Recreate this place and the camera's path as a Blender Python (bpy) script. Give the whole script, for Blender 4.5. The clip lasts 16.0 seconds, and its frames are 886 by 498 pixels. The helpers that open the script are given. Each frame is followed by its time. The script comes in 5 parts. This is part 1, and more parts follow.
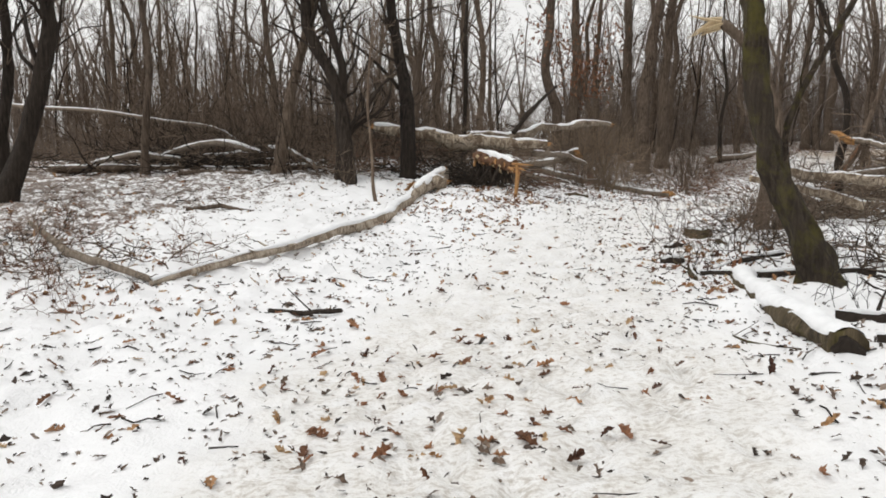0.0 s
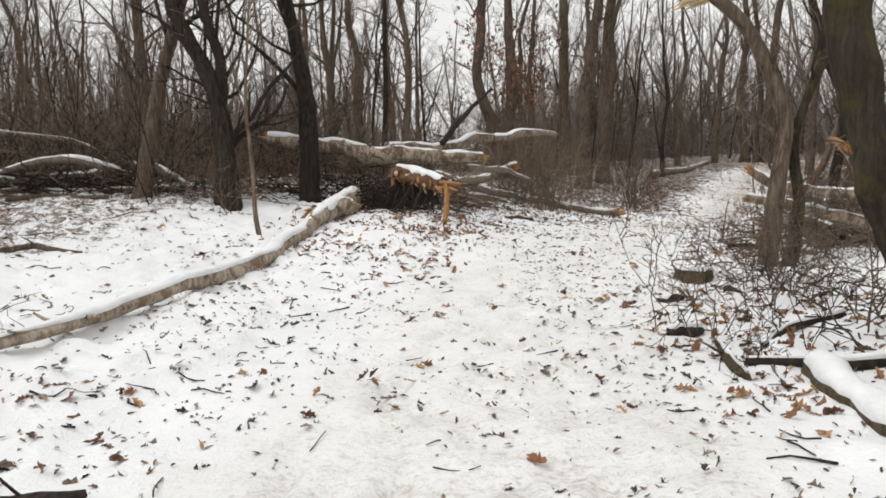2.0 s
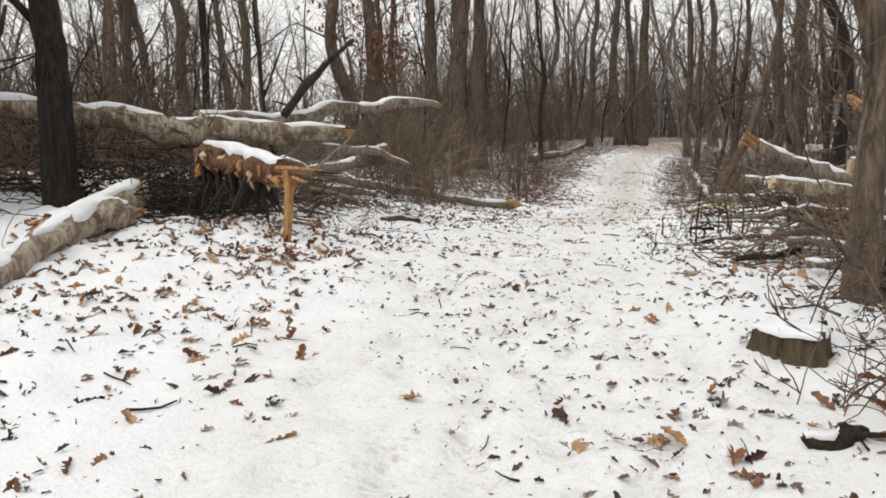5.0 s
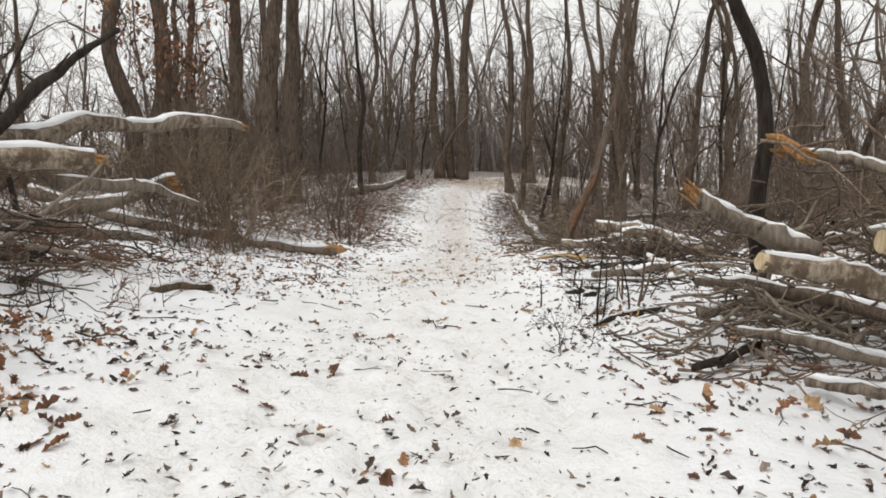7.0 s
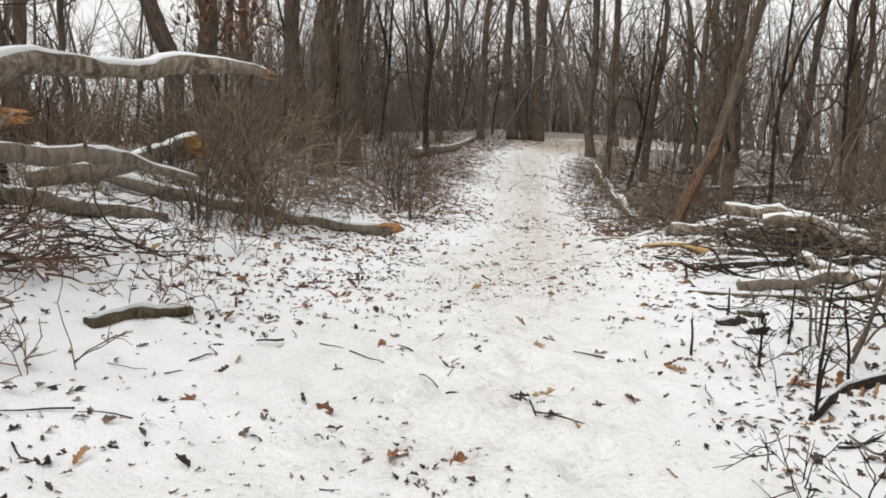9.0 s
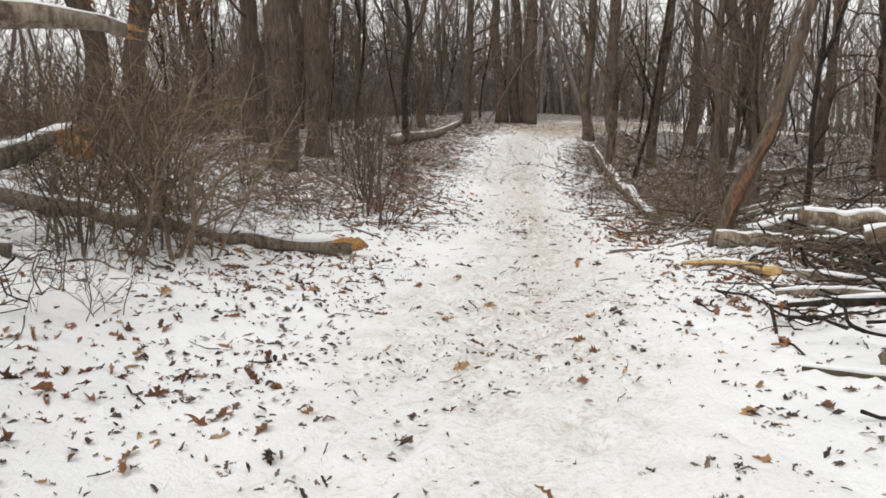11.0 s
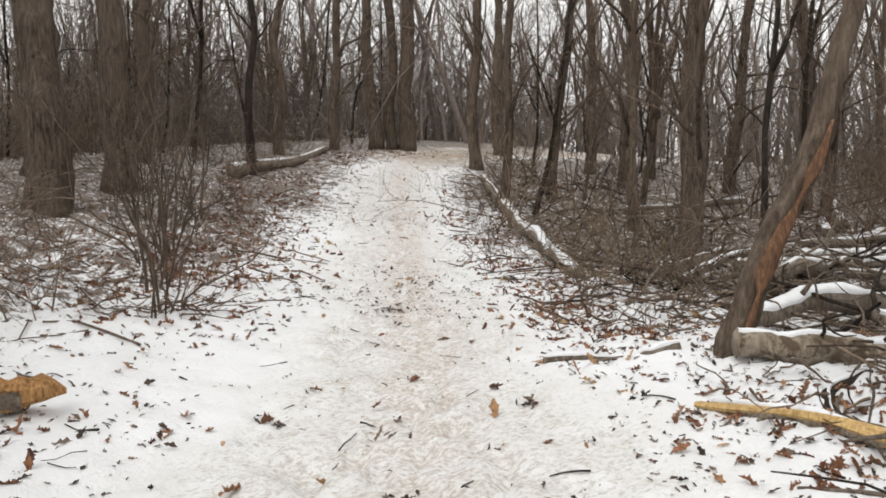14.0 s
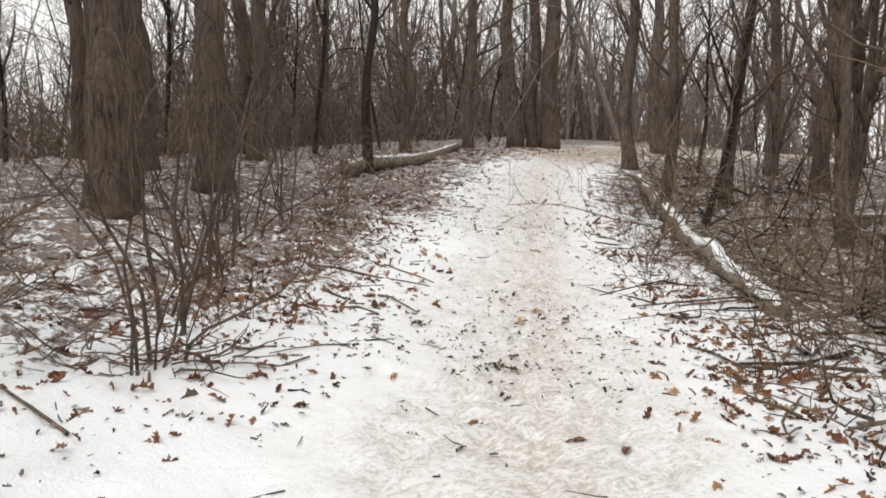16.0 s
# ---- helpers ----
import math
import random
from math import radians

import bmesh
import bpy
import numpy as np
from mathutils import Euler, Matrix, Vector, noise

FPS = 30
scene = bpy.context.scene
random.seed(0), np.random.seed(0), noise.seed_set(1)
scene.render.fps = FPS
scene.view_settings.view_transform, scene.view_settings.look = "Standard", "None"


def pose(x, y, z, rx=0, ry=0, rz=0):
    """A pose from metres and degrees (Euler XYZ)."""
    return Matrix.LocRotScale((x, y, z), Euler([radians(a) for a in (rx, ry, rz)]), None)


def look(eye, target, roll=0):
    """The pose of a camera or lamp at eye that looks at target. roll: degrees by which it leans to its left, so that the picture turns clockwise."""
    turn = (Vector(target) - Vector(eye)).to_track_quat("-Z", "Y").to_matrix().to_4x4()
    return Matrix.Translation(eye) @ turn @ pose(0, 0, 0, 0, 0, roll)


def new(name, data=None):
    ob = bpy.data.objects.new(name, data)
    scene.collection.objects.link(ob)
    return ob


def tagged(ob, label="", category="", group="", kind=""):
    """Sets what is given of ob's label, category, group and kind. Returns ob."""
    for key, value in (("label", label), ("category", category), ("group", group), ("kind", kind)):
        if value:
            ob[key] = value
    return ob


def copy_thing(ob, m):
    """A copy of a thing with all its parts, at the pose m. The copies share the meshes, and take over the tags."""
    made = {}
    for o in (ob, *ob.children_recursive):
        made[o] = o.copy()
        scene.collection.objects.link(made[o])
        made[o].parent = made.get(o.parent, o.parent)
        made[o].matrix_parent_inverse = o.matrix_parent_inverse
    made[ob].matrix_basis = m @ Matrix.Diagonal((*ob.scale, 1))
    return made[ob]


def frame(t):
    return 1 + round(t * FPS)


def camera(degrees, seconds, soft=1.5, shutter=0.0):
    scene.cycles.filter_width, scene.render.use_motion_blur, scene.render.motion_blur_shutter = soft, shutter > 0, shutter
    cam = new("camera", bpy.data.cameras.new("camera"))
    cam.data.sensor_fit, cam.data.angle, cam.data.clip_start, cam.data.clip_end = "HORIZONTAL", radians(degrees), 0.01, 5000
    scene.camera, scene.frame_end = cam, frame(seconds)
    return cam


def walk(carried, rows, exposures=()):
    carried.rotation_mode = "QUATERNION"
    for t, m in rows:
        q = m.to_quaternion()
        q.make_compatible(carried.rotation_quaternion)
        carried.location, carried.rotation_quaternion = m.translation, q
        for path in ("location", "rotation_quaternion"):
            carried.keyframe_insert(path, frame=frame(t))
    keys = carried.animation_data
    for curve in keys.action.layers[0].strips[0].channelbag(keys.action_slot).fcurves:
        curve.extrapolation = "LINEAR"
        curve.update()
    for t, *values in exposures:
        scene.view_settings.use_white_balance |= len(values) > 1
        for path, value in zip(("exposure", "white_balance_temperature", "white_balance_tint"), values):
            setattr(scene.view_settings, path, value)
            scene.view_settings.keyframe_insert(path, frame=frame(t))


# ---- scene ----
cam = camera(63.02, 16.0, soft=1.75)
# seconds, place in metres, turn in degrees
ROWS = [
    (0, 0.002, -0.001, 1.405, 82.856, -0.224, -0.024),
    (0.5, 0.05, 0.78, 1.384, 83.517, -0.359, -2.2),
    (1, 0.189, 1.607, 1.4, 83.991, -0.391, -4.039),
    (1.5, 0.34, 2.387, 1.39, 84.125, -0.106, -4.728),
    (2, 0.387, 3.219, 1.423, 84.098, 0.412, -5.304),
    (2.5, 0.411, 3.893, 1.521, 83.933, 1.331, -5.511),
    (3, 0.499, 4.702, 1.466, 84.089, 1.669, -7.163),
    (5.3, 1.06, 7.965, 1.327, 83.041, 1.18, -18.226),
    (5.5, 1.142, 8.233, 1.39, 83.157, 1.032, -19.528),
    (6, 1.333, 8.894, 1.419, 83.939, 0.757, -23.432),
    (6.5, 1.539, 9.594, 1.403, 84.641, 0.157, -26.849),
    (7, 1.783, 10.198, 1.492, 85.175, 0.068, -31.27),
    (7.5, 1.953, 10.739, 1.529, 83.414, 0.167, -24.272),
    (8, 2.188, 11.385, 1.567, 82.278, 0.768, -21.768),
    (8.5, 2.574, 11.944, 1.607, 81.388, -0.397, -23.812),
    (9, 2.953, 12.544, 1.618, 81.904, -0.873, -25.95),
    (9.5, 3.317, 13.143, 1.703, 82.698, -0.667, -27.543),
    (10, 3.644, 13.727, 1.695, 82.051, 0.117, -27.281),
    (12.3, 5.298, 16.646, 1.621, 79.705, 0.022, -26.852),
    (12.5, 5.459, 16.901, 1.592, 80.073, 0.337, -27.716),
    (13, 5.924, 17.467, 1.634, 82.055, 0.642, -32.113),
    (13.5, 6.382, 17.956, 1.645, 82.644, 0.059, -34.36),
    (14, 6.842, 18.563, 1.62, 82.889, 0.265, -36.16),
    (14.5, 7.291, 19.059, 1.588, 83.232, 0.618, -35.282),
    (15, 7.71, 19.618, 1.534, 83.773, 1.308, -32.876),
    (15.5, 8.125, 20.167, 1.504, 84.077, 1.28, -29.009),
    (16, 8.494, 20.736, 1.455, 83.245, 0.253, -24.594),
]
walk(cam, [(t, pose(x, y, z, rx, ry, rz)) for t, x, y, z, rx, ry, rz in ROWS],
     exposures=[(0, -0.06), (5.5, 0.0), (9, 0.03), (12.5, 0.06), (14.5, 0.08), (16, 0.18)])

# ground as a plain with broad mounds: x, y, radius, height
LEVEL = 1.038
MOUNDS = [(-12, 4, 9, -0.42), (-12, 16, 9, 0.03), (-3, -4, 6, -0.81), (-4, 6, 5, -0.43), (-3, 12, 4, -0.27), (0, 17, 4, 0.45), (4, 4, 5, -0.19), (3, 11, 4, -0.25), (4, 18, 4, -0.63), (8, 12, 5, -0.18), (9, 18, 4, -0.00), (8, 24, 4, -0.55), (13, 22, 5, -0.19), (12, 30, 5, -0.57), (9, 33, 5, 0.21), (18, 29, 6, -0.58), (15, 36, 5, 0.28), (22, 42, 7, 0.42), (2, 28, 8, 0.33), (24, 24, 9, -0.59), (32, 40, 10, -0.27), (30, 56, 12, 1.71), (8, 50, 12, 0.31), (-14, 34, 12, 0.12), (16, 8, 9, -0.27), (1.25, 14.3, 0.9, 0.16), (11.7, 21.2, 1.0, 0.2), (4.05, 11.2, 0.4, 0.12)]

# ---- light: an overcast winter sky ----
world = bpy.data.worlds.new("overcast")
world.use_nodes = True
scene.world = world
wn, wl = world.node_tree.nodes, world.node_tree.links
sky = wn.new("ShaderNodeTexSky")
sky.sky_type = "NISHITA"
sky.sun_disc = False
sky.sun_elevation, sky.sun_rotation = radians(55), radians(249)
grey = wn.new("ShaderNodeHueSaturation")
grey.inputs["Saturation"].default_value = 0.12
wl.new(sky.outputs[0], grey.inputs["Color"])
cloud = wn.new("ShaderNodeMixRGB")
cloud.inputs[0].default_value = 0.8
cloud.inputs[2].default_value = (7.52, 7.44, 7.3, 1)
wl.new(grey.outputs[0], cloud.inputs[1])
wl.new(cloud.outputs[0], wn["Background"].inputs["Color"])
wn["Background"].inputs["Strength"].default_value = 0.132
sun = new("sun", bpy.data.lights.new("sun", "SUN"))
sun.data.energy, sun.data.angle, sun.data.color = 1.5, radians(42), (1.0, 0.985, 0.96)
sun.matrix_world = look((-26, -4, 40), (0, 6, 0))


# ---- materials ----
def shader(name, rough=0.85):
    m = bpy.data.materials.new(name)
    m.use_nodes = True
    nt = m.node_tree
    b = nt.nodes["Principled BSDF"]
    b.inputs["Roughness"].default_value = rough
    b.inputs["Specular IOR Level"].default_value = 0.25
    return m, nt.nodes, nt.links, b


def ramp(nodes, links, value, stops):
    r = nodes.new("ShaderNodeValToRGB")
    e = r.color_ramp.elements
    while len(e) < len(stops):
        e.new(0.5)
    for k, (pos, col) in zip(e, stops):
        k.position = pos
        k.color = (*col, 1) if len(col) == 3 else col
    links.new(value, r.inputs[0])
    return r.outputs[0]


def noise_tex(nodes, links, vec, scale, detail=4, rough=0.55):
    n = nodes.new("ShaderNodeTexNoise")
    n.inputs["Scale"].default_value, n.inputs["Detail"].default_value, n.inputs["Roughness"].default_value = scale, detail, rough
    links.new(vec, n.inputs["Vector"])
    return n.outputs["Fac"]


def stretched(nodes, links, vec, s):
    m = nodes.new("ShaderNodeMapping")
    m.inputs["Scale"].default_value = s
    links.new(vec, m.inputs["Vector"])
    return m.outputs[0]


def mixed(nodes, links, fac, a, b, mode="MIX"):
    m = nodes.new("ShaderNodeMixRGB")
    m.blend_type = mode
    for k, v in ((0, fac), (1, a), (2, b)):
        if isinstance(v, (int, float)):
            m.inputs[k].default_value = v
        elif isinstance(v, tuple):
            m.inputs[k].default_value = (*v, 1)
        else:
            links.new(v, m.inputs[k])
    return m.outputs[0]


def maths(nodes, links, op, a, b=0.0, clamp=False):
    m = nodes.new("ShaderNodeMath")
    m.operation, m.use_clamp = op, clamp
    for k, v in ((0, a), (1, b)):
        if isinstance(v, (int, float)):
            m.inputs[k].default_value = v
        else:
            links.new(v, m.inputs[k])
    return m.outputs[0]


def relief(nodes, links, b, height, strength, dist):
    u = nodes.new("ShaderNodeBump")
    u.inputs["Strength"].default_value, u.inputs["Distance"].default_value = strength, dist
    links.new(height, u.inputs["Height"])
    links.new(u.outputs[0], b.inputs["Normal"])


def bark_mat(name, dark, mid, light, furrow=1.0, moss=0.0, island=False, patches=None):
    m, n, l, b = shader(name, 0.92)
    co = n.new("ShaderNodeTexCoord").outputs["Object"]
    long = stretched(n, l, co, (11, 11, 1.5))
    f1 = noise_tex(n, l, long, 1.9, 6, 0.72)
    f2 = noise_tex(n, l, co, 1.1, 3)
    col = ramp(n, l, f1, [(0.36, tuple(0.7 * q for q in dark)), (0.5, mid), (0.66, light)])
    col = mixed(n, l, ramp(n, l, f2, [(0.35, (0, 0, 0)), (0.7, (0.7, 0.7, 0.7))]), col, tuple(0.5 * (p + q) for p, q in zip(mid, light)))
    if patches:
        f4 = noise_tex(n, l, stretched(n, l, co, (3.4, 3.4, 2.6)), 1.3, 7, 0.75)
        col = mixed(n, l, ramp(n, l, f4, [(0.49, (0, 0, 0)), (0.56, (0.9, 0.9, 0.9))]), col, patches)
    if moss:
        f3 = noise_tex(n, l, co, 3.5, 5, 0.7)
        col = mixed(n, l, ramp(n, l, f3, [(0.55 - 0.2 * moss, (0, 0, 0)), (0.75 - 0.2 * moss, (0.85, 0.85, 0.85))]), col, (0.085, 0.075, 0.02))
    if island:
        rnd = n.new("ShaderNodeNewGeometry").outputs["Random Per Island"]
        col = mixed(n, l, 1.0, col, ramp(n, l, rnd, [(0.0, (0.65, 0.62, 0.6)), (1.0, (1.35, 1.3, 1.25))]), "MULTIPLY")
    else:
        rnd = n.new("ShaderNodeObjectInfo").outputs["Random"]
        col = mixed(n, l, 1.0, col, ramp(n, l, rnd, [(0.0, (0.8, 0.78, 0.77)), (1.0, (1.2, 1.18, 1.15))]), "MULTIPLY")
    l.new(col, b.inputs["Base Color"])
    relief(n, l, b, f1, 0.9 * furrow, 0.03)
    return m


BARK = bark_mat("bark_grey_brown", (0.022, 0.015, 0.010), (0.090, 0.067, 0.050), (0.19, 0.15, 0.117))
BARK_DARK = bark_mat("bark_dark", (0.009, 0.006, 0.005), (0.024, 0.018, 0.014), (0.056, 0.045, 0.035))
BARK_MOSS = bark_mat("bark_mossy", (0.015, 0.011, 0.008), (0.034, 0.026, 0.019), (0.075, 0.060, 0.045), 1.6, 0.4)
# Grey haze of distance is mixed into the far wood's bark colour.
BARK_HAZED = bark_mat("bark_hazed_grey", (0.107, 0.09, 0.08), (0.178, 0.153, 0.136), (0.28, 0.245, 0.224), 0.4, 0, True)
TWIG = bark_mat("twig_bark", (0.055, 0.039, 0.028), (0.13, 0.097, 0.072), (0.235, 0.19, 0.15), 0.3, 0, True)
TWIG_TAN = bark_mat("twig_tan", (0.08, 0.058, 0.038), (0.175, 0.132, 0.092), (0.31, 0.247, 0.182), 0.3, 0, True)
TWIG_RED = bark_mat("twig_red_brown", (0.066, 0.036, 0.025), (0.139, 0.080, 0.055), (0.221, 0.144, 0.105), 0.3, 0, True)
LOGBARK = bark_mat("log_bark_weathered", (0.051, 0.040, 0.029), (0.155, 0.124, 0.096), (0.310, 0.269, 0.222), 0.9)
LOGPALE = bark_mat("log_bark_pale", (0.07, 0.052, 0.038), (0.27, 0.22, 0.165), (0.5, 0.44, 0.36), 1.0, patches=(0.115, 0.082, 0.056))
LOGBIRCH = bark_mat("log_bark_bleached", (0.14, 0.11, 0.08), (0.42, 0.355, 0.28), (0.6, 0.54, 0.45), 0.8, patches=(0.2, 0.15, 0.105))
LOGMOSS = bark_mat("log_bark_mossy", (0.03, 0.022, 0.014), (0.075, 0.058, 0.036), (0.15, 0.12, 0.075), 1.4, 0.25)


def fresh_wood(name, a, b_, c):
    m, n, l, b = shader(name, 0.7)
    co = n.new("ShaderNodeTexCoord").outputs["Object"]
    f = noise_tex(n, l, stretched(n, l, co, (30, 30, 5)), 2.0, 5, 0.6)
    g = noise_tex(n, l, co, 5.0, 3)
    col = ramp(n, l, f, [(0.3, a), (0.55, b_), (0.75, c)])
    col = mixed(n, l, ramp(n, l, g, [(0.5, (0, 0, 0)), (0.72, (0.6, 0.6, 0.6))]), col, a)
    l.new(col, b.inputs["Base Color"])
    relief(n, l, b, f, 0.8, 0.02)
    return m


WOOD = fresh_wood("split_wood", (0.17, 0.075, 0.03), (0.42, 0.225, 0.085), (0.62, 0.4, 0.19))
WOOD_PALE = fresh_wood("split_wood_pale", (0.42, 0.3, 0.16), (0.63, 0.5, 0.32), (0.74, 0.63, 0.45))
WOOD_YELLOW = fresh_wood("split_wood_yellow", (0.4, 0.24, 0.09), (0.62, 0.42, 0.18), (0.74, 0.56, 0.3))
WOOD_RED = fresh_wood("inner_bark_orange", (0.06, 0.034, 0.022), (0.165, 0.085, 0.046), (0.3, 0.165, 0.092))


def snow_cover_mat():
    m, n, l, b = shader("snow_on_wood", 0.6)
    co = n.new("ShaderNodeTexCoord").outputs["Object"]
    f = noise_tex(n, l, co, 9, 4)
    g = noise_tex(n, l, co, 22, 5, 0.7)
    l.new(ramp(n, l, f, [(0.3, (0.78, 0.79, 0.8)), (0.6, (0.87, 0.88, 0.89))]), b.inputs["Base Color"])
    relief(n, l, b, g, 0.7, 0.025)
    return m


SNOW_CAP = snow_cover_mat()


def ground_mat():
    m, n, l, b = shader("snow_with_litter", 0.65)
    co = n.new("ShaderNodeTexCoord").outputs["Object"]
    at_t = n.new("ShaderNodeAttribute")
    at_t.attribute_name = "trail"
    at_l = n.new("ShaderNodeAttribute")
    at_l.attribute_name = "litter"
    at_d = n.new("ShaderNodeAttribute")
    at_d.attribute_name = "bare"
    big = noise_tex(n, l, co, 0.9, 3)
    mid = noise_tex(n, l, co, 4.6, 5, 0.65)
    fine = noise_tex(n, l, co, 17, 5, 0.7)
    grain = noise_tex(n, l, co, 60, 3)
    snow = ramp(n, l, big, [(0.3, (0.8, 0.805, 0.81)), (0.65, (0.87, 0.875, 0.885))])
    # trodden snow, greyer and yellower, with mud showing
    tread = maths(n, l, "MULTIPLY", at_t.outputs["Fac"], ramp(n, l, mid, [(0.3, (0.25, 0.25, 0.25)), (0.62, (1, 1, 1))]))
    col = mixed(n, l, tread, snow, (0.755, 0.745, 0.72))
    small = noise_tex(n, l, stretched(n, l, co, (1.0, 1.6, 1.0)), 21, 5, 0.72)
    mud_amt = maths(n, l, "ADD", maths(n, l, "MULTIPLY", small, 0.82), maths(n, l, "MULTIPLY", mid, 0.18))
    mud_amt = maths(n, l, "ADD", mud_amt, maths(n, l, "MULTIPLY", at_t.outputs["Fac"], 0.12))
    mud = ramp(n, l, mud_amt, [(0.6, (0, 0, 0)), (0.74, (0.62, 0.62, 0.62))])
    col = mixed(n, l, maths(n, l, "MULTIPLY", mud, at_t.outputs["Fac"]), col, (0.4, 0.355, 0.305))
    # brown soil worn through along the middle of the trail
    at_s = n.new("ShaderNodeAttribute")
    at_s.attribute_name = "worn"
    worn = maths(n, l, "MULTIPLY", at_s.outputs["Fac"], ramp(n, l, mud_amt, [(0.52, (0, 0, 0)), (0.7, (0.75, 0.75, 0.75))]))
    col = mixed(n, l, worn, col, (0.43, 0.33, 0.255))
    # brown leaf litter through thin snow in the woods
    lit_amt = maths(n, l, "ADD", maths(n, l, "MULTIPLY", fine, 0.5), maths(n, l, "MULTIPLY", mid, 0.5))
    lit_amt = maths(n, l, "ADD", lit_amt, maths(n, l, "MULTIPLY", maths(n, l, "SUBTRACT", at_l.outputs["Fac"], 0.5), 0.3))
    lit = ramp(n, l, lit_amt, [(0.53, (0, 0, 0)), (0.6, (0.9, 0.9, 0.9))])
    brown = ramp(n, l, noise_tex(n, l, co, 26, 4, 0.7), [(0.3, (0.035, 0.022, 0.015)), (0.5, (0.11, 0.068, 0.042)), (0.7, (0.22, 0.145, 0.09))])
    col = mixed(n, l, lit, col, brown)
    tan = ramp(n, l, fine, [(0.3, (0.2, 0.14, 0.09)), (0.6, (0.38, 0.29, 0.2))])
    col = mixed(n, l, maths(n, l, "MULTIPLY", at_d.outputs["Fac"], ramp(n, l, mid, [(0.35, (0.3, 0.3, 0.3)), (0.55, (1, 1, 1))])), col, tan)
    l.new(col, b.inputs["Base Color"])
    h = maths(n, l, "ADD", maths(n, l, "MULTIPLY", fine, 0.8), maths(n, l, "MULTIPLY", grain, 0.2))
    relief(n, l, b, h, 0.75, 0.035)
    return m


GROUND = ground_mat()


def leaf_mat(name, stops):
    m, n, l, b = shader(name, 0.7)
    rnd = n.new("ShaderNodeNewGeometry").outputs["Random Per Island"]
    obr = n.new("ShaderNodeObjectInfo").outputs["Random"]
    v = maths(n, l, "FRACT", maths(n, l, "ADD", rnd, obr))
    co = n.new("ShaderNodeTexCoord").outputs["Object"]
    f = noise_tex(n, l, co, 45, 4)
    col = mixed(n, l, 1.0, ramp(n, l, v, stops), ramp(n, l, f, [(0.3, (0.6, 0.58, 0.56)), (0.7, (1.25, 1.22, 1.2))]), "MULTIPLY")
    l.new(col, b.inputs["Base Color"])
    relief(n, l, b, f, 0.4, 0.004)
    return m


LEAF = leaf_mat("dry_oak_leaf", [(0.0, (0.07, 0.035, 0.025)), (0.3, (0.16, 0.08, 0.045)), (0.55, (0.27, 0.13, 0.07)), (0.8, (0.36, 0.215, 0.11)), (1.0, (0.46, 0.33, 0.19))])
LEAF_DARK = leaf_mat("wet_dark_leaf", [(0.0, (0.03, 0.024, 0.02)), (0.45, (0.09, 0.066, 0.052)), (0.8, (0.19, 0.14, 0.105)), (1.0, (0.32, 0.27, 0.23))])
LEAF_RUST = leaf_mat("rust_oak_leaf", [(0.0, (0.1, 0.045, 0.025)), (0.5, (0.22, 0.1, 0.055)), (1.0, (0.34, 0.19, 0.11))])

# ---- ground and trail ----
TABLE = np.random.RandomState(5).rand(256, 256)


def lattice(x, y):
    x, y = np.asarray(x, float), np.asarray(y, float)
    i, j = np.floor(x).astype(int), np.floor(y).astype(int)
    u, v = x - i, y - j
    u, v = u * u * (3 - 2 * u), v * v * (3 - 2 * v)
    a, b = TABLE[i % 256, j % 256], TABLE[(i + 1) % 256, j % 256]
    c, d = TABLE[i % 256, (j + 1) % 256], TABLE[(i + 1) % 256, (j + 1) % 256]
    return (a * (1 - u) + b * u) * (1 - v) + (c * (1 - u) + d * u) * v - 0.5


TRAIL = np.array([(-0.5, -40), (-0.2, -12), (0.1, 0), (0.45, 4.6), (1.2, 8.3), (2.6, 12), (5.0, 16.2), (7.4, 19.6), (10.2, 23.6), (12.4, 27.2), (15.2, 31.8), (17.8, 35.8), (20.6, 38.6), (24.5, 40.6), (30, 42), (44, 43)], float)


def trail_place(x, y):
    """Distance from the trail's middle line (left negative) and the way along it."""
    x, y = np.asarray(x, float), np.asarray(y, float)
    best, side, along = np.full(x.shape, 1e9), np.zeros(x.shape), np.zeros(x.shape)
    run = 0.0
    for a, b in zip(TRAIL[:-1], TRAIL[1:]):
        d = b - a
        size = np.hypot(*d)
        t = np.clip(((x - a[0]) * d[0] + (y - a[1]) * d[1]) / size ** 2, 0, 1)
        px, py = x - a[0] - t * d[0], y - a[1] - t * d[1]
        r = np.hypot(px, py)
        near = r < best
        best = np.where(near, r, best)
        side = np.where(near, np.sign(px * d[1] - py * d[0]), side)
        along = np.where(near, run + t * size, along)
        run += size
    return best * np.where(side == 0, 1, side), along


def height(x, y):
    x, y = np.asarray(x, float), np.asarray(y, float)
    z = np.full(x.shape, LEVEL)
    for a, b, s, h in MOUNDS:
        z = z + h * np.exp(-((x - a) ** 2 + (y - b) ** 2) / (2 * s * s))
    off, _ = trail_place(x, y)
    rough = np.clip((np.abs(off) - 1.0) / 2.0, 0.25, 1)
    z = z + rough * (0.09 * lattice(x * 0.9, y * 0.9) + 0.06 * lattice(x * 2.3 + 40, y * 2.3)) + (0.25 + 0.75 * rough) * 0.1 * lattice(x * 5.5, y * 5.5 + 17)
    return z + (0.028 + 0.045 * rough) * lattice(x * 10 + 9, y * 10)


def gz(x, y):
    return float(height(np.array([x]), np.array([y]))[0])


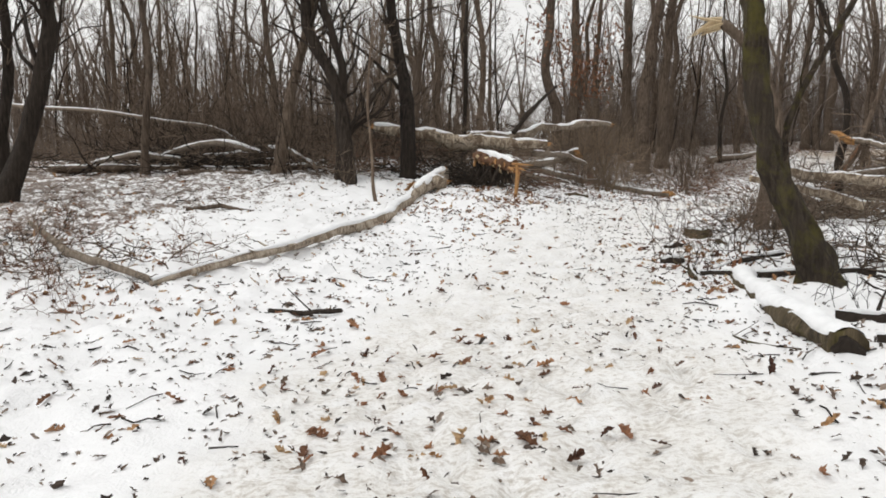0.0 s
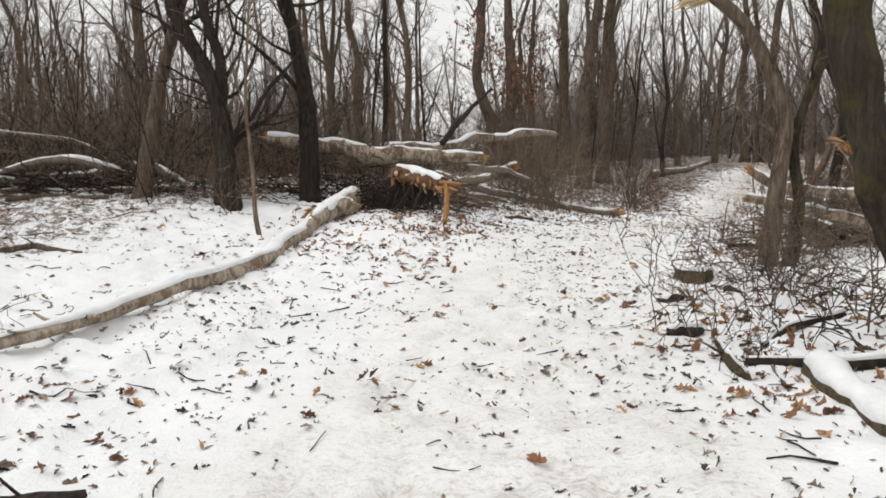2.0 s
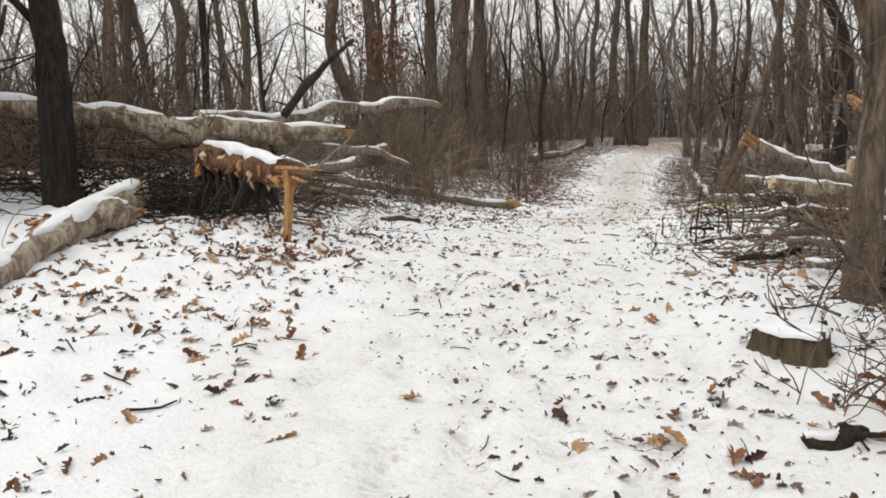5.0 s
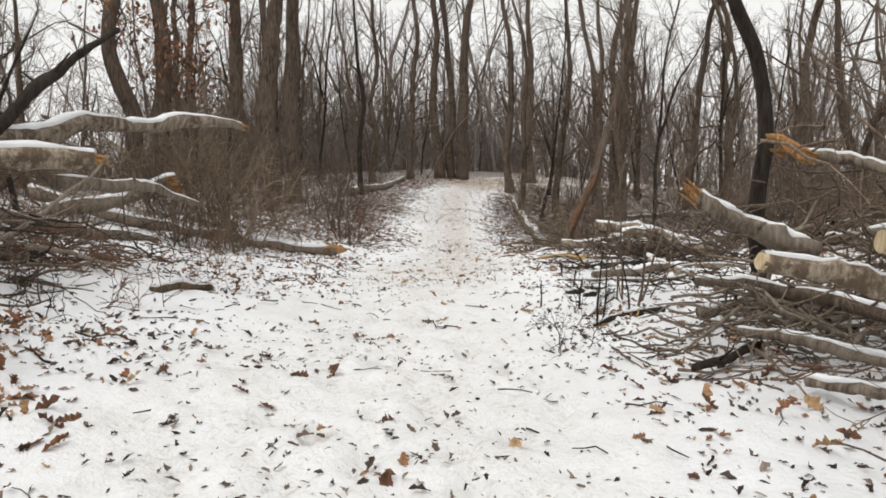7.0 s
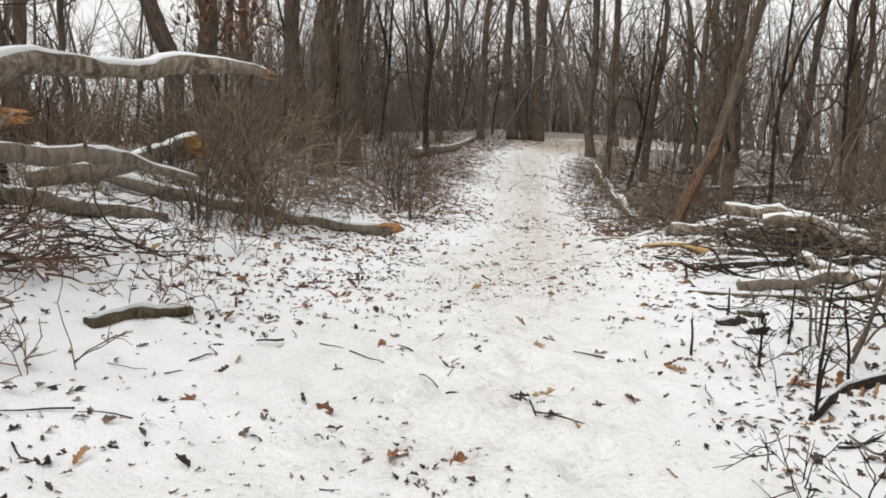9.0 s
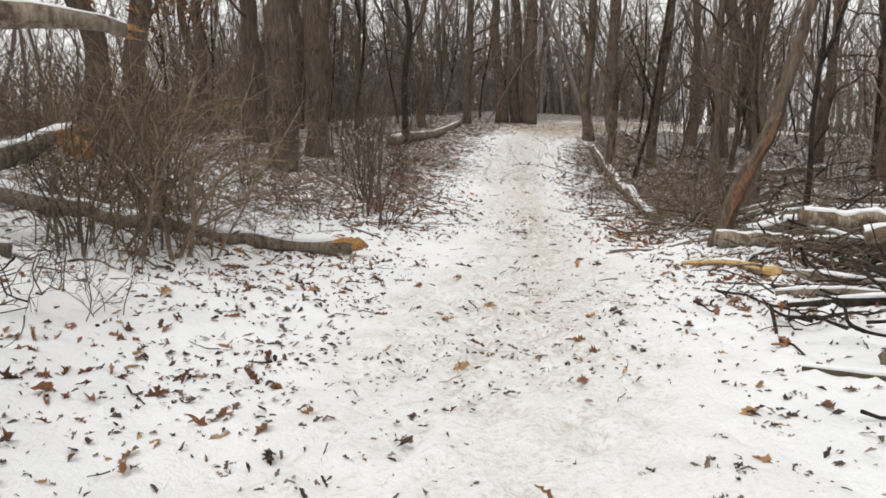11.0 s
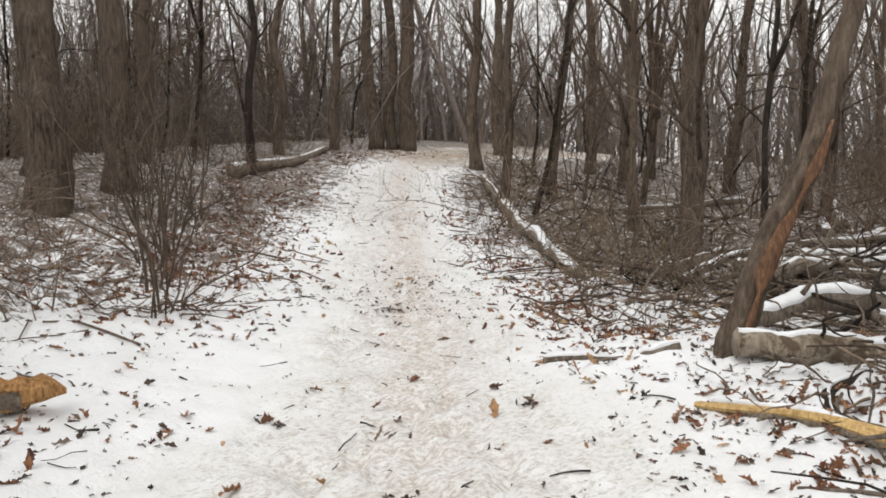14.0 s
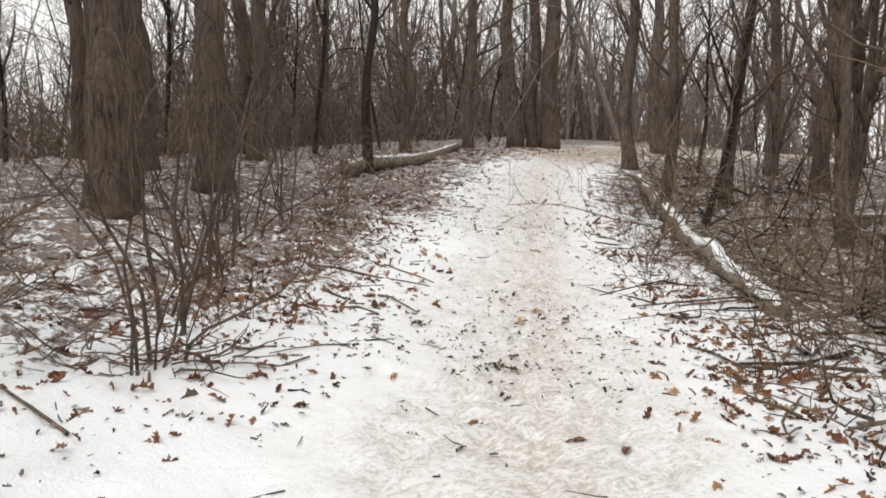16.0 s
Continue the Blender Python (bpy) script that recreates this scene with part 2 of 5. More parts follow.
def spaced(lo, hi, step, far, grow=1.22):
    core = list(np.arange(lo, hi, step))
    left, right, s = [], [], step
    a, b = core[0], core[-1]
    while b < far:
        s *= grow
        a, b = a - s, b + s
        left.append(a)
        right.append(b)
    return np.array(left[::-1] + core + right)


def build_ground():
    xs, ys = spaced(-6.5, 15.5, 0.085, 420), spaced(0.5, 32, 0.085, 420)
    X, Y = np.meshgrid(xs, ys)
    Z = height(X, Y)
    off, along = trail_place(X, Y)
    r = np.random.RandomState(11)
    # old footprints, half filled
    trodden = np.zeros_like(Z)
    for _ in range(1900):
        k = r.uniform(-2, 36)
        cy = k
        cx = np.interp(cy, TRAIL[:, 1], TRAIL[:, 0]) + r.normal(0, 0.75)
        a = r.uniform(-0.5, 0.2) - math.atan2(1, 1.8) * (cy > 8)
        i0, i1 = np.searchsorted(xs, (cx - 0.3, cx + 0.3))
        j0, j1 = np.searchsorted(ys, (cy - 0.3, cy + 0.3))
        if i1 - i0 < 3 or j1 - j0 < 3:
            continue
        gx, gy = X[j0:j1, i0:i1] - cx, Y[j0:j1, i0:i1] - cy
        u, v = gx * math.cos(a) + gy * math.sin(a), -gx * math.sin(a) + gy * math.cos(a)
        q = (u / 0.065) ** 2 + (v / 0.15) ** 2
        trodden[j0:j1, i0:i1] += r.uniform(0.1, 0.5) * np.exp(-q ** 1.5)
        Z[j0:j1, i0:i1] += -r.uniform(0.015, 0.042) * np.exp(-q ** 1.5) + 0.008 * np.exp(-((np.sqrt(q) - 1.5) / 0.4) ** 2)
    nx, ny = len(xs), len(ys)
    v = np.stack([X.ravel(), Y.ravel(), Z.ravel()], 1)
    idx = np.arange(nx * ny).reshape(ny, nx)
    f = np.stack([idx[:-1, :-1], idx[:-1, 1:], idx[1:, 1:], idx[1:, :-1]], -1).reshape(-1, 4)
    me = bpy.data.meshes.new("ground")
    me.from_pydata(v.tolist(), [], f.tolist())
    me.shade_smooth()
    half = np.interp(Y, [0, 10, 20, 24, 60], [1.5, 1.35, 1.3, 1.15, 1.0]) + 0.7 * lattice(X * 1.1, Y * 1.1)
    trail = np.clip((half - np.abs(off)) / 0.7 + 0.5, 0, 1) * np.interp(Y, [0, 5, 8, 17, 20, 30], [1.0, 0.95, 0.6, 0.6, 1.0, 0.95])
    trail = np.clip(trail + trodden * (0.2 + 0.5 * trail), 0, 1.15)
    worn = np.clip(1.1 - np.abs(off - 0.1) / 0.55, 0, 1) * np.interp(Y, [13, 18, 26, 42], [0.0, 0.3, 0.7, 0.9])
    # where the wood's litter begins on each side
    left = np.interp(Y, [0, 12, 17, 23, 26, 30, 35, 40], [6, 5.5, 5.0, 3.6, 1.7, 1.3, 0.7, 0.5])
    right = np.interp(Y, [0, 6, 12, 16, 20, 24, 30, 36], [3.2, 2.8, 3.2, 3.8, 2.8, 1.8, 1.3, 1.0])
    edge = np.where(off < 0, -off - left, off - right) + 1.2 * lattice(X * 0.8, Y * 0.8 + 31)
    litter = np.clip(edge / 2.2 + 0.3, 0, 1) * np.interp(np.hypot(X - 6, Y - 15), [8, 16, 60], [0.62, 0.9, 1.0])
    bare = np.clip((along - 82.5) / 2.0, 0, 1) * np.clip((1.9 - np.abs(off)) / 0.6, 0, 1)
    for name, val in (("trail", trail), ("litter", litter), ("bare", bare), ("worn", worn)):
        me.attributes.new(name, "FLOAT", "POINT").data.foreach_set("value", val.ravel().astype(np.float32))
    me.materials.append(GROUND)
    return tagged(new("ground", me), "trodden snow over brown leaf litter on the forest floor", "ground", kind="structure")


ground = build_ground()


# ---- building blocks ----
class Tubes:
    """Collects tapered tubes and loose faces into one mesh."""

    def __init__(self):
        self.v, self.f, self.n = [], [], 0

    def add(self, v, f):
        self.v.append(np.asarray(v, float))
        self.f.extend([[k + self.n for k in q] for q in f])
        self.n += len(v)

    def tube(self, pts, radii, sides=6, cap=True, lump=0.0, seed=0):
        p = np.asarray(pts, float)
        radii = np.asarray(radii, float)
        n = len(p)
        d = np.gradient(p, axis=0)
        d /= np.linalg.norm(d, axis=1)[:, None] + 1e-9
        ref = np.array([0.0, 0, 1]) if abs(d[:, 2]).mean() < 0.75 else np.array([1.0, 0, 0])
        u = np.cross(d, ref)
        u /= np.linalg.norm(u, axis=1)[:, None] + 1e-9
        w = np.cross(u, d)
        a = np.arange(sides) * 2 * np.pi / sides
        rr = np.repeat(radii[:, None], sides, 1)
        if lump:
            k = np.arange(n)[:, None] * 0.42
            rr = rr * (1 + lump * 2 * (lattice(np.cos(a)[None, :] * 1.6 + k + seed * 3.1, np.sin(a)[None, :] * 1.6 + seed * 7.7)))
            if sides > 17:
                rr = rr * (1 + 0.22 * lattice(np.arange(sides)[None, :] * 0.75 + seed + 0 * k, k * 2.2 + seed))
        ring = p[:, None] + rr[..., None] * (np.cos(a)[None, :, None] * u[:, None] + np.sin(a)[None, :, None] * w[:, None])
        base = self.n
        self.v.append(ring.reshape(-1, 3))
        self.n += n * sides
        i = (np.arange(n - 1)[:, None] * sides + np.arange(sides)[None]).ravel() + base
        j = (np.arange(n - 1)[:, None] * sides + (np.arange(sides)[None] + 1) % sides).ravel() + base
        self.f.extend(np.stack([i, j, j + sides, i + sides], 1).tolist())
        if cap:
            self.f.append([base + k for k in range(sides)][::-1])
            self.f.append([base + (n - 1) * sides + k for k in range(sides)])

    def mesh(self, name, mat, smooth=True):
        me = bpy.data.meshes.new(name)
        me.from_pydata(np.concatenate(self.v).tolist() if self.v else [], [], self.f)
        if smooth:
            me.shade_smooth()
        me.materials.append(mat)
        return me


def root(name, place, label, category, group=""):
    e = new(name)
    e.empty_display_size = 0.2
    e.location = place
    return tagged(e, label, category, group)


def part(name, tubes, material, parent, label="", smooth=True):
    ob = new(name, tubes.mesh(name, material, smooth))
    ob.parent = parent
    return tagged(ob, label)


def wander(r, start, way, length, n, bend, rise=0.0):
    """A crooked line of n points."""
    p, d = np.array(start, float), np.array(way, float)
    d /= np.linalg.norm(d)
    out = [p.copy()]
    for _ in range(n - 1):
        d = d + r.normal(0, bend, 3) + np.array([0, 0, rise])
        d /= np.linalg.norm(d)
        p = p + d * length / (n - 1)
        out.append(p.copy())
    return np.array(out)


def offshoots(r, line, radius, count, lo, hi, spread, length, taper=0.55, n=4, bend=0.16, rise=0.05):
    """Branches that leave a line: gives (points, first radius) pairs."""
    out = []
    for _ in range(count):
        s = r.uniform(lo, hi)
        k = s * (len(line) - 1)
        i = min(int(k), len(line) - 2)
        p = line[i] + (line[i + 1] - line[i]) * (k - i)
        d = line[i + 1] - line[i]
        d = d / (np.linalg.norm(d) + 1e-9)
        a = r.normal(0, 1, 3)
        a -= d * a.dot(d)
        a /= np.linalg.norm(a) + 1e-9
        way = d * math.cos(spread) + a * math.sin(spread)
        way[2] += 0.15
        size = length * r.uniform(0.5, 1.15) * (1.1 - 0.6 * s)
        out.append((wander(r, p, way, size, n, bend, rise), radius * (1.0 - 0.75 * s) * taper * r.uniform(0.6, 1.0)))
    return out


def fork_work(r, trunk, r0, limbs=9, lo=0.25, sub=5, twigs=5, reach=3.0, spread=0.68, twig_r=0.006, stems=0):
    """Limbs, one mesh each, and the twigs on a trunk line."""
    big, fine = [], Tubes()
    lines = [(q, rad, True) for q, rad in offshoots(r, trunk, r0, stems, 0.12, 0.4, 0.32, reach * 2.4, 1.0, 8, 0.12, 0.06)]
    lines += [(q, rad, False) for q, rad in offshoots(r, trunk, min(r0, 0.17), limbs, lo, 0.98, spread, reach, 0.42, 7, 0.26, 0.07)]
    for line, rad, main in lines:
        rad = max(rad, 0.012)
        t = Tubes()
        t.tube(line, np.linspace(rad, rad * 0.3, len(line)), 6 if main else 5)
        big.append(t)
        for l2, r2 in offshoots(r, line, rad, sub * (2 if main else 1), 0.12, 0.98, 0.75, reach * 0.5, 0.5, 5, 0.28, 0.04):
            r2 = max(r2, twig_r)
            fine.tube(l2, np.linspace(r2, max(r2 * 0.4, 0.003), len(l2)), 4, False)
            for l3, r3 in offshoots(r, l2, r2, twigs, 0.15, 1.0, 0.7, reach * 0.25, 0.6, 4, 0.3, 0.02):
                fine.tube(l3, np.linspace(max(r3, twig_r * 0.7), 0.002, len(l3)), 3, False)
    return big, fine


def smooth_line(pts, n):
    p = np.asarray(pts, float)
    s = np.r_[0, np.cumsum(np.linalg.norm(np.diff(p, axis=0), axis=1))]
    t = np.linspace(0, s[-1], n)
    q = np.stack([np.interp(t, s, p[:, k]) for k in range(3)], 1)
    for _ in range(2):
        q[1:-1] = 0.25 * q[:-2] + 0.5 * q[1:-1] + 0.25 * q[2:]
    return q


def tree(name, pts, r0, label, seed, top=9.0, limbs=8, lo=0.35, reach=2.6, bark=BARK, twig=TWIG, sub=5, twigs=4, flare=1.35, tip=0.3, sides=12, group="", stems=0):
    """A bare tree along given trunk points, carried on up to the height top above its foot."""
    r = np.random.RandomState(seed)
    p = [np.array(q, float) for q in pts]
    foot = np.array([p[0][0], p[0][1], gz(p[0][0], p[0][1])])
    p[0] = foot + [0, 0, -0.15]
    if top > p[-1][2] - foot[2] + 0.5:
        d = p[-1] - p[-2]
        d /= np.linalg.norm(d)
        d = d * 0.7 + np.array([0, 0, 0.5])
        more = wander(r, p[-1], d, top - (p[-1][2] - foot[2]), 5, 0.1, 0.05)
        p += list(more[1:])
    m = 80 if sides > 20 else 40 if sides > 9 else 20
    line = smooth_line(p, m) - foot
    line[1:-1] += r.normal(0, r0 * 0.06, (m - 2, 3)) * [1, 1, 0]
    s = np.linspace(0, 1, m)
    if sides <= 12:
        sway = np.clip(s * 6, 0, 1) * min(0.5, 0.16 + 1.6 * r0)
        line[:, 0] += sway * lattice(s * top * 0.55 + seed * 1.3, np.full(m, seed * 0.9))
        line[:, 1] += sway * lattice(s * top * 0.55 + seed * 2.1, np.full(m, seed * 1.7 + 9))
    rad = r0 * (1 - (1 - tip) * s) * (1 + (flare - 1) * np.exp(-s * top * 2.2))
    e = root(name, foot, label, "tree", group)
    t = Tubes()
    t.tube(line, rad, sides, True, 0.24, seed)
    part("trunk", t, bark, e)
    big, fine = fork_work(r, line, r0 * 1.1, limbs, lo, sub, twigs, reach, stems=stems)
    for q in big:
        part("limb", q, bark, e)
    tagged(part("branchwork", fine, twig, e), kind="stuff")
    return e


def snow_strip(line, rad, width=0.8, thick=0.035, seed=0, gaps=0.25):
    """Snow lying along the top of a log."""
    t = Tubes()
    p = np.asarray(line, float)
    n = len(p)
    d = np.gradient(p, axis=0)
    d /= np.linalg.norm(d, axis=1)[:, None]
    side = np.cross(d, [0, 0, 1.0])
    side /= np.linalg.norm(side, axis=1)[:, None] + 1e-9
    up = np.cross(side, d)
    m = 9
    k = np.linspace(-1, 1, m)
    cover = np.clip(0.72 + gaps * 4.0 * lattice(np.arange(n) * 0.37 + seed * 5.3, np.full(n, seed * 1.7)), 0.25, 1.1)
    jag = 1 + 2.4 * gaps * lattice(np.arange(n)[:, None] * 0.83 + seed * 2.2, np.sign(k)[None] * 3.3 + seed)
    ang = k[None] * (width * cover)[:, None] * 1.2 * jag
    edge = 1 - np.abs(k[None]) ** 3
    bump = 1 + 2.0 * gaps * lattice(np.arange(n)[:, None] * 0.6 + seed, k[None] * 1.5 + seed * 2.0)
    rr = np.asarray(rad)[:, None] + thick * edge * bump * np.clip(cover, 0.3, 1)[:, None] + 0.003 - 0.02 * (np.abs(k[None]) > 0.99)
    ends = np.ones(n)
    ends[0] = ends[-1] = 0.0
    rr = rr * (0.93 + 0.07 * ends[:, None])
    ring = p[:, None] + rr[..., None] * (np.sin(ang)[..., None] * side[:, None] + np.cos(ang)[..., None] * up[:, None])
    idx = np.arange(n * m).reshape(n, m)
    f = np.stack([idx[:-1, :-1], idx[1:, :-1], idx[1:, 1:], idx[:-1, 1:]], -1).reshape(-1, 4)
    t.add(ring.reshape(-1, 3), f.tolist())
    return t


def shard(r, at, way, size, thick):
    """One splinter of split wood."""
    t = Tubes()
    line = wander(r, at, way, size, 4, 0.06)
    t.tube(line, [thick, thick * 0.9, thick * 0.6, thick * 0.12], 4, True, 0.2, r.randint(90))
    return t


def fallen_log(name, pts, radii, label, seed, bark=LOGBARK, snow=0.8, thick=0.04, ends=(None, None), lump=0.14, sides=12, n=26, knots=2, category="log", group=""):
    """A log along points. ends: 'broken', 'cut' or None for each end."""
    r = np.random.RandomState(seed)
    line = smooth_line(pts, n)
    s = np.linspace(0, 1, n)
    rad = np.interp(s, np.linspace(0, 1, len(radii)), radii)
    mid = line[n // 2].copy()
    loc = line - mid
    e = root(name, mid, label, category, group)
    t = Tubes()
    loc[1:-1] += np.cumsum(r.normal(0, 1, (n - 2, 3)), axis=0) * 0.021 * rad.mean() / 0.1 * np.sin(np.linspace(0, math.pi, n - 2))[:, None]
    rad = rad * (1 + 0.22 * lattice(np.arange(n) * 0.33 + seed, np.full(n, seed * 0.7)))
    t.tube(loc, rad, sides, True, lump * 2.1, seed)
    for _ in range(knots):
        k = r.randint(3, n - 3)
        a = r.normal(0, 1, 3)
        a[2] = abs(a[2]) * 0.5
        a /= np.linalg.norm(a)
        q = wander(r, loc[k], a, rad[k] + r.uniform(0.08, 0.3), 4, 0.1)
        t.tube(q, np.linspace(rad[k] * 0.35, rad[k] * 0.15, 4), 6)
    part("trunk", t, bark, e)
    if snow:
        part("snow_cover", snow_strip(loc, rad, snow, thick * 0.62, seed, 0.06 if snow > 1.1 else 0.3), SNOW_CAP, e, "patchy white snow")
    for end, kind in zip((0, -1), ends):
        if kind is None:
            continue
        way = loc[0] - loc[1] if end == 0 else loc[-1] - loc[-2]
        way = way / np.linalg.norm(way)
        if kind == "cut":
            c = Tubes()
            c.tube(np.array([loc[end] - way * 0.02, loc[end] + way * 0.012]), [rad[end] * 0.97, rad[end] * 0.9], sides, True, lump, seed)
            part("cut_face", c, WOOD_PALE, e, "pale sawn wood", False)
        else:
            if kind == "torn":
                c = Tubes()
                q = wander(r, loc[end] - way * 0.25, way, 0.48, 9, 0.12)
                c.tube(q, rad[end] * np.array([0.9, 1.05, 1.15, 1.0, 1.1, 0.85, 0.9, 0.55, 0.2]), 11, True, 0.8, seed + 4)
                part("torn_core", c, WOOD, e, "bare torn orange wood", False)
            for _ in range(9):
                a = r.normal(0, 1, 3)
                a -= way * a.dot(way)
                a *= rad[end] * r.uniform(0.2, 0.75) / np.linalg.norm(a)
                part("splinter", shard(r, loc[end] + a - way * 0.12, way + a * 0.8, r.uniform(0.2, 0.42) * (0.5 + rad[end] * 3), rad[end] * r.uniform(0.18, 0.4)), WOOD, e, "torn orange wood", False)
    return e


def twig_heap(name, place, spread, count, length, rad, label, seed, mat=TWIG, lift=0.4, flat=0.35, kind="stuff", category="brush", heading=None):
    """A tangle of dead sticks round a place."""
    r = np.random.RandomState(seed)
    t = Tubes()
    z0 = gz(place[0], place[1])
    for _ in range(count):
        x, y = place[0] + np.clip(r.normal(0, spread[0]), -1.5 * spread[0], 1.5 * spread[0]), place[1] + np.clip(r.normal(0, spread[1]), -1.5 * spread[1], 1.5 * spread[1])
        z = gz(x, y) + abs(r.normal(0, 1)) * lift + 0.01
        a = r.uniform(0, 2 * math.pi) if heading is None else heading + r.normal(0, 0.5)
        way = (math.cos(a), math.sin(a), r.normal(0, flat))
        k = length * r.uniform(0.2, 0.85)
        line = wander(r, (x, y, z), way, k, 6, 0.24)
        line[:, 2] = np.maximum(line[:, 2], height(line[:, 0], line[:, 1]) + 0.005)
        q = rad * r.uniform(0.35, 1.3)
        t.tube(line - [place[0], place[1], z0], np.linspace(q, q * 0.4, 6), 4 if q < 0.015 else 6, False)
    ob = new(name, t.mesh(name, mat))
    ob.location = (place[0], place[1], z0)
    return tagged(ob, label, category, kind=kind)

# ---- trees that stand near the trail ----
tree("dark_tree", [(-7.67, 12.61, 0.6), (-7.28, 12.72, 1.48), (-6.99, 12.84, 2.46), (-6.74, 12.99, 3.64), (-6.89, 13.05, 4.12)], 0.19, "dark crooked tree leaning over the snow clearing", 1, 8, 20, 0.1, bark=BARK_DARK, twig=BARK_DARK)
tree("dark_tree", [(-8.35, 13.84, 0.74), (-8.3, 14.03, 2.24), (-8.41, 14.22, 3.74)], 0.12, "slender dark tree behind a crooked one", 2, 8, 9, 0.2, bark=BARK_DARK)
tree("forked_tree", [(-2.0, 15.5, 0.9), (-2.09, 15.59, 1.89), (-2.32, 15.74, 3.03), (-2.8, 15.91, 4.1)], 0.16, "dark leaning tree beside the fallen trunk", 3, 8.5, 20, 0.12, bark=BARK_DARK, twig=BARK_DARK)
tree("forked_tree", [(-2.25, 15.85, 0.9), (-2.2, 15.75, 2.4), (-2.11, 15.76, 3.19), (-2.48, 15.87, 4.09)], 0.11, "second dark stem of a leaning pair", 4, 8, 16, 0.15, bark=BARK_DARK)
tree("bare_tree", [(-3.75, 16.44, 1.0), (-3.55, 16.51, 2.13), (-3.37, 16.6, 3.16), (-3.08, 16.66, 4.11)], 0.14, "grey-brown leaning tree behind brush", 5, 9, 16, 0.15)
tree("dark_tree", [(-0.74, 16.11, 0.94), (-0.8, 16.24, 2.14), (-0.85, 16.33, 2.92), (-1.1, 16.49, 4.24)], 0.165, "dark upright tree in front of the fallen trunk", 6, 9, 18, 0.12, bark=BARK_DARK, twig=BARK_DARK)
tree("sapling", [(-1.22, 13.52, 0.64), (-1.29, 13.6, 1.34), (-1.45, 13.72, 2.28)], 0.035, "thin pale sapling in the snow", 7, 3.6, 7, 0.35, 0.9, bark=TWIG, sides=7, flare=1.1)
tree("mossy_tree", [(3.72, 6.85, 0.1), (3.46, 6.9, 0.7), (3.18, 6.97, 1.32), (3.03, 7.05, 1.96), (2.96, 7.16, 2.94)], 0.135, "curved mossy tree trunk beside a snowy log", 8, 8, 9, 0.3, bark=BARK_MOSS, flare=1.7, sides=36)
tree("forked_tree", [(5.3, 11.45, 0.4), (5.42, 11.5, 1.1), (5.36, 11.56, 1.8), (5.71, 11.61, 2.64), (5.94, 11.61, 2.98)], 0.07, "slanting thin tree beside a snapped one", 10, 6, 8, 0.35, bark=BARK_MOSS)
tree("dark_tree", [(8.0, 14.5, 0.4), (7.98, 14.52, 1.3), (8.08, 14.5, 1.72), (8.09, 14.54, 2.2), (7.96, 14.69, 2.85), (7.75, 14.86, 3.28)], 0.085, "dark bent tree rising from the brush pile", 11, 6.5, 6, 0.5, bark=BARK_DARK)
tree("leaning_tree", [(11.4, 21.42, 0.2), (11.66, 21.35, 0.9), (12.03, 21.2, 1.62), (12.2, 21.18, 2.21), (12.42, 21.13, 2.89)], 0.095, "leaning tree with bark stripped to orange wood", 12, 7, 6, 0.5, bark=BARK, flare=1.2, sides=26)
tree("young_tree", [(13.57, 35.71, 1.3), (13.75, 35.92, 3.47), (13.85, 36.2, 5.63)], 0.11, "thin upright dark tree beside a snowy log", 13, 9, 10, 0.3, bark=BARK_DARK)
tree("large_tree", [(8.5, 31.0, 0.72), (8.52, 31.2, 2.3), (8.55, 31.45, 4.02)], 0.29, "thick grey-brown tree trunk among shrubs", 14, 14, 12, 0.4, 4.5, sides=30)
tree("large_tree", [(10.1, 33.6, 1.1), (10.15, 33.8, 3.0), (10.2, 34.0, 5.0)], 0.29, "thick grey-brown tree behind shrubs", 16, 14, 12, 0.4, 4.5, sides=16)
for k, (pts, rad) in enumerate([
    ([(20.61, 41.48, 1.94), (20.78, 41.73, 4.3), (20.91, 42.14, 7.46)], 0.23), ([(21.08, 41.19, 1.94), (21.26, 41.44, 4.3), (21.31, 41.9, 7.47)], 0.2),
    ([(21.51, 40.92, 1.73), (21.7, 41.19, 4.31), (22.04, 41.46, 7.48)], 0.28)]):
    tree("large_tree", pts, rad, "tall trunk in a clump where the trail bends", 20 + k, 15, 12, 0.35, 4.5, group="clump at the bend")
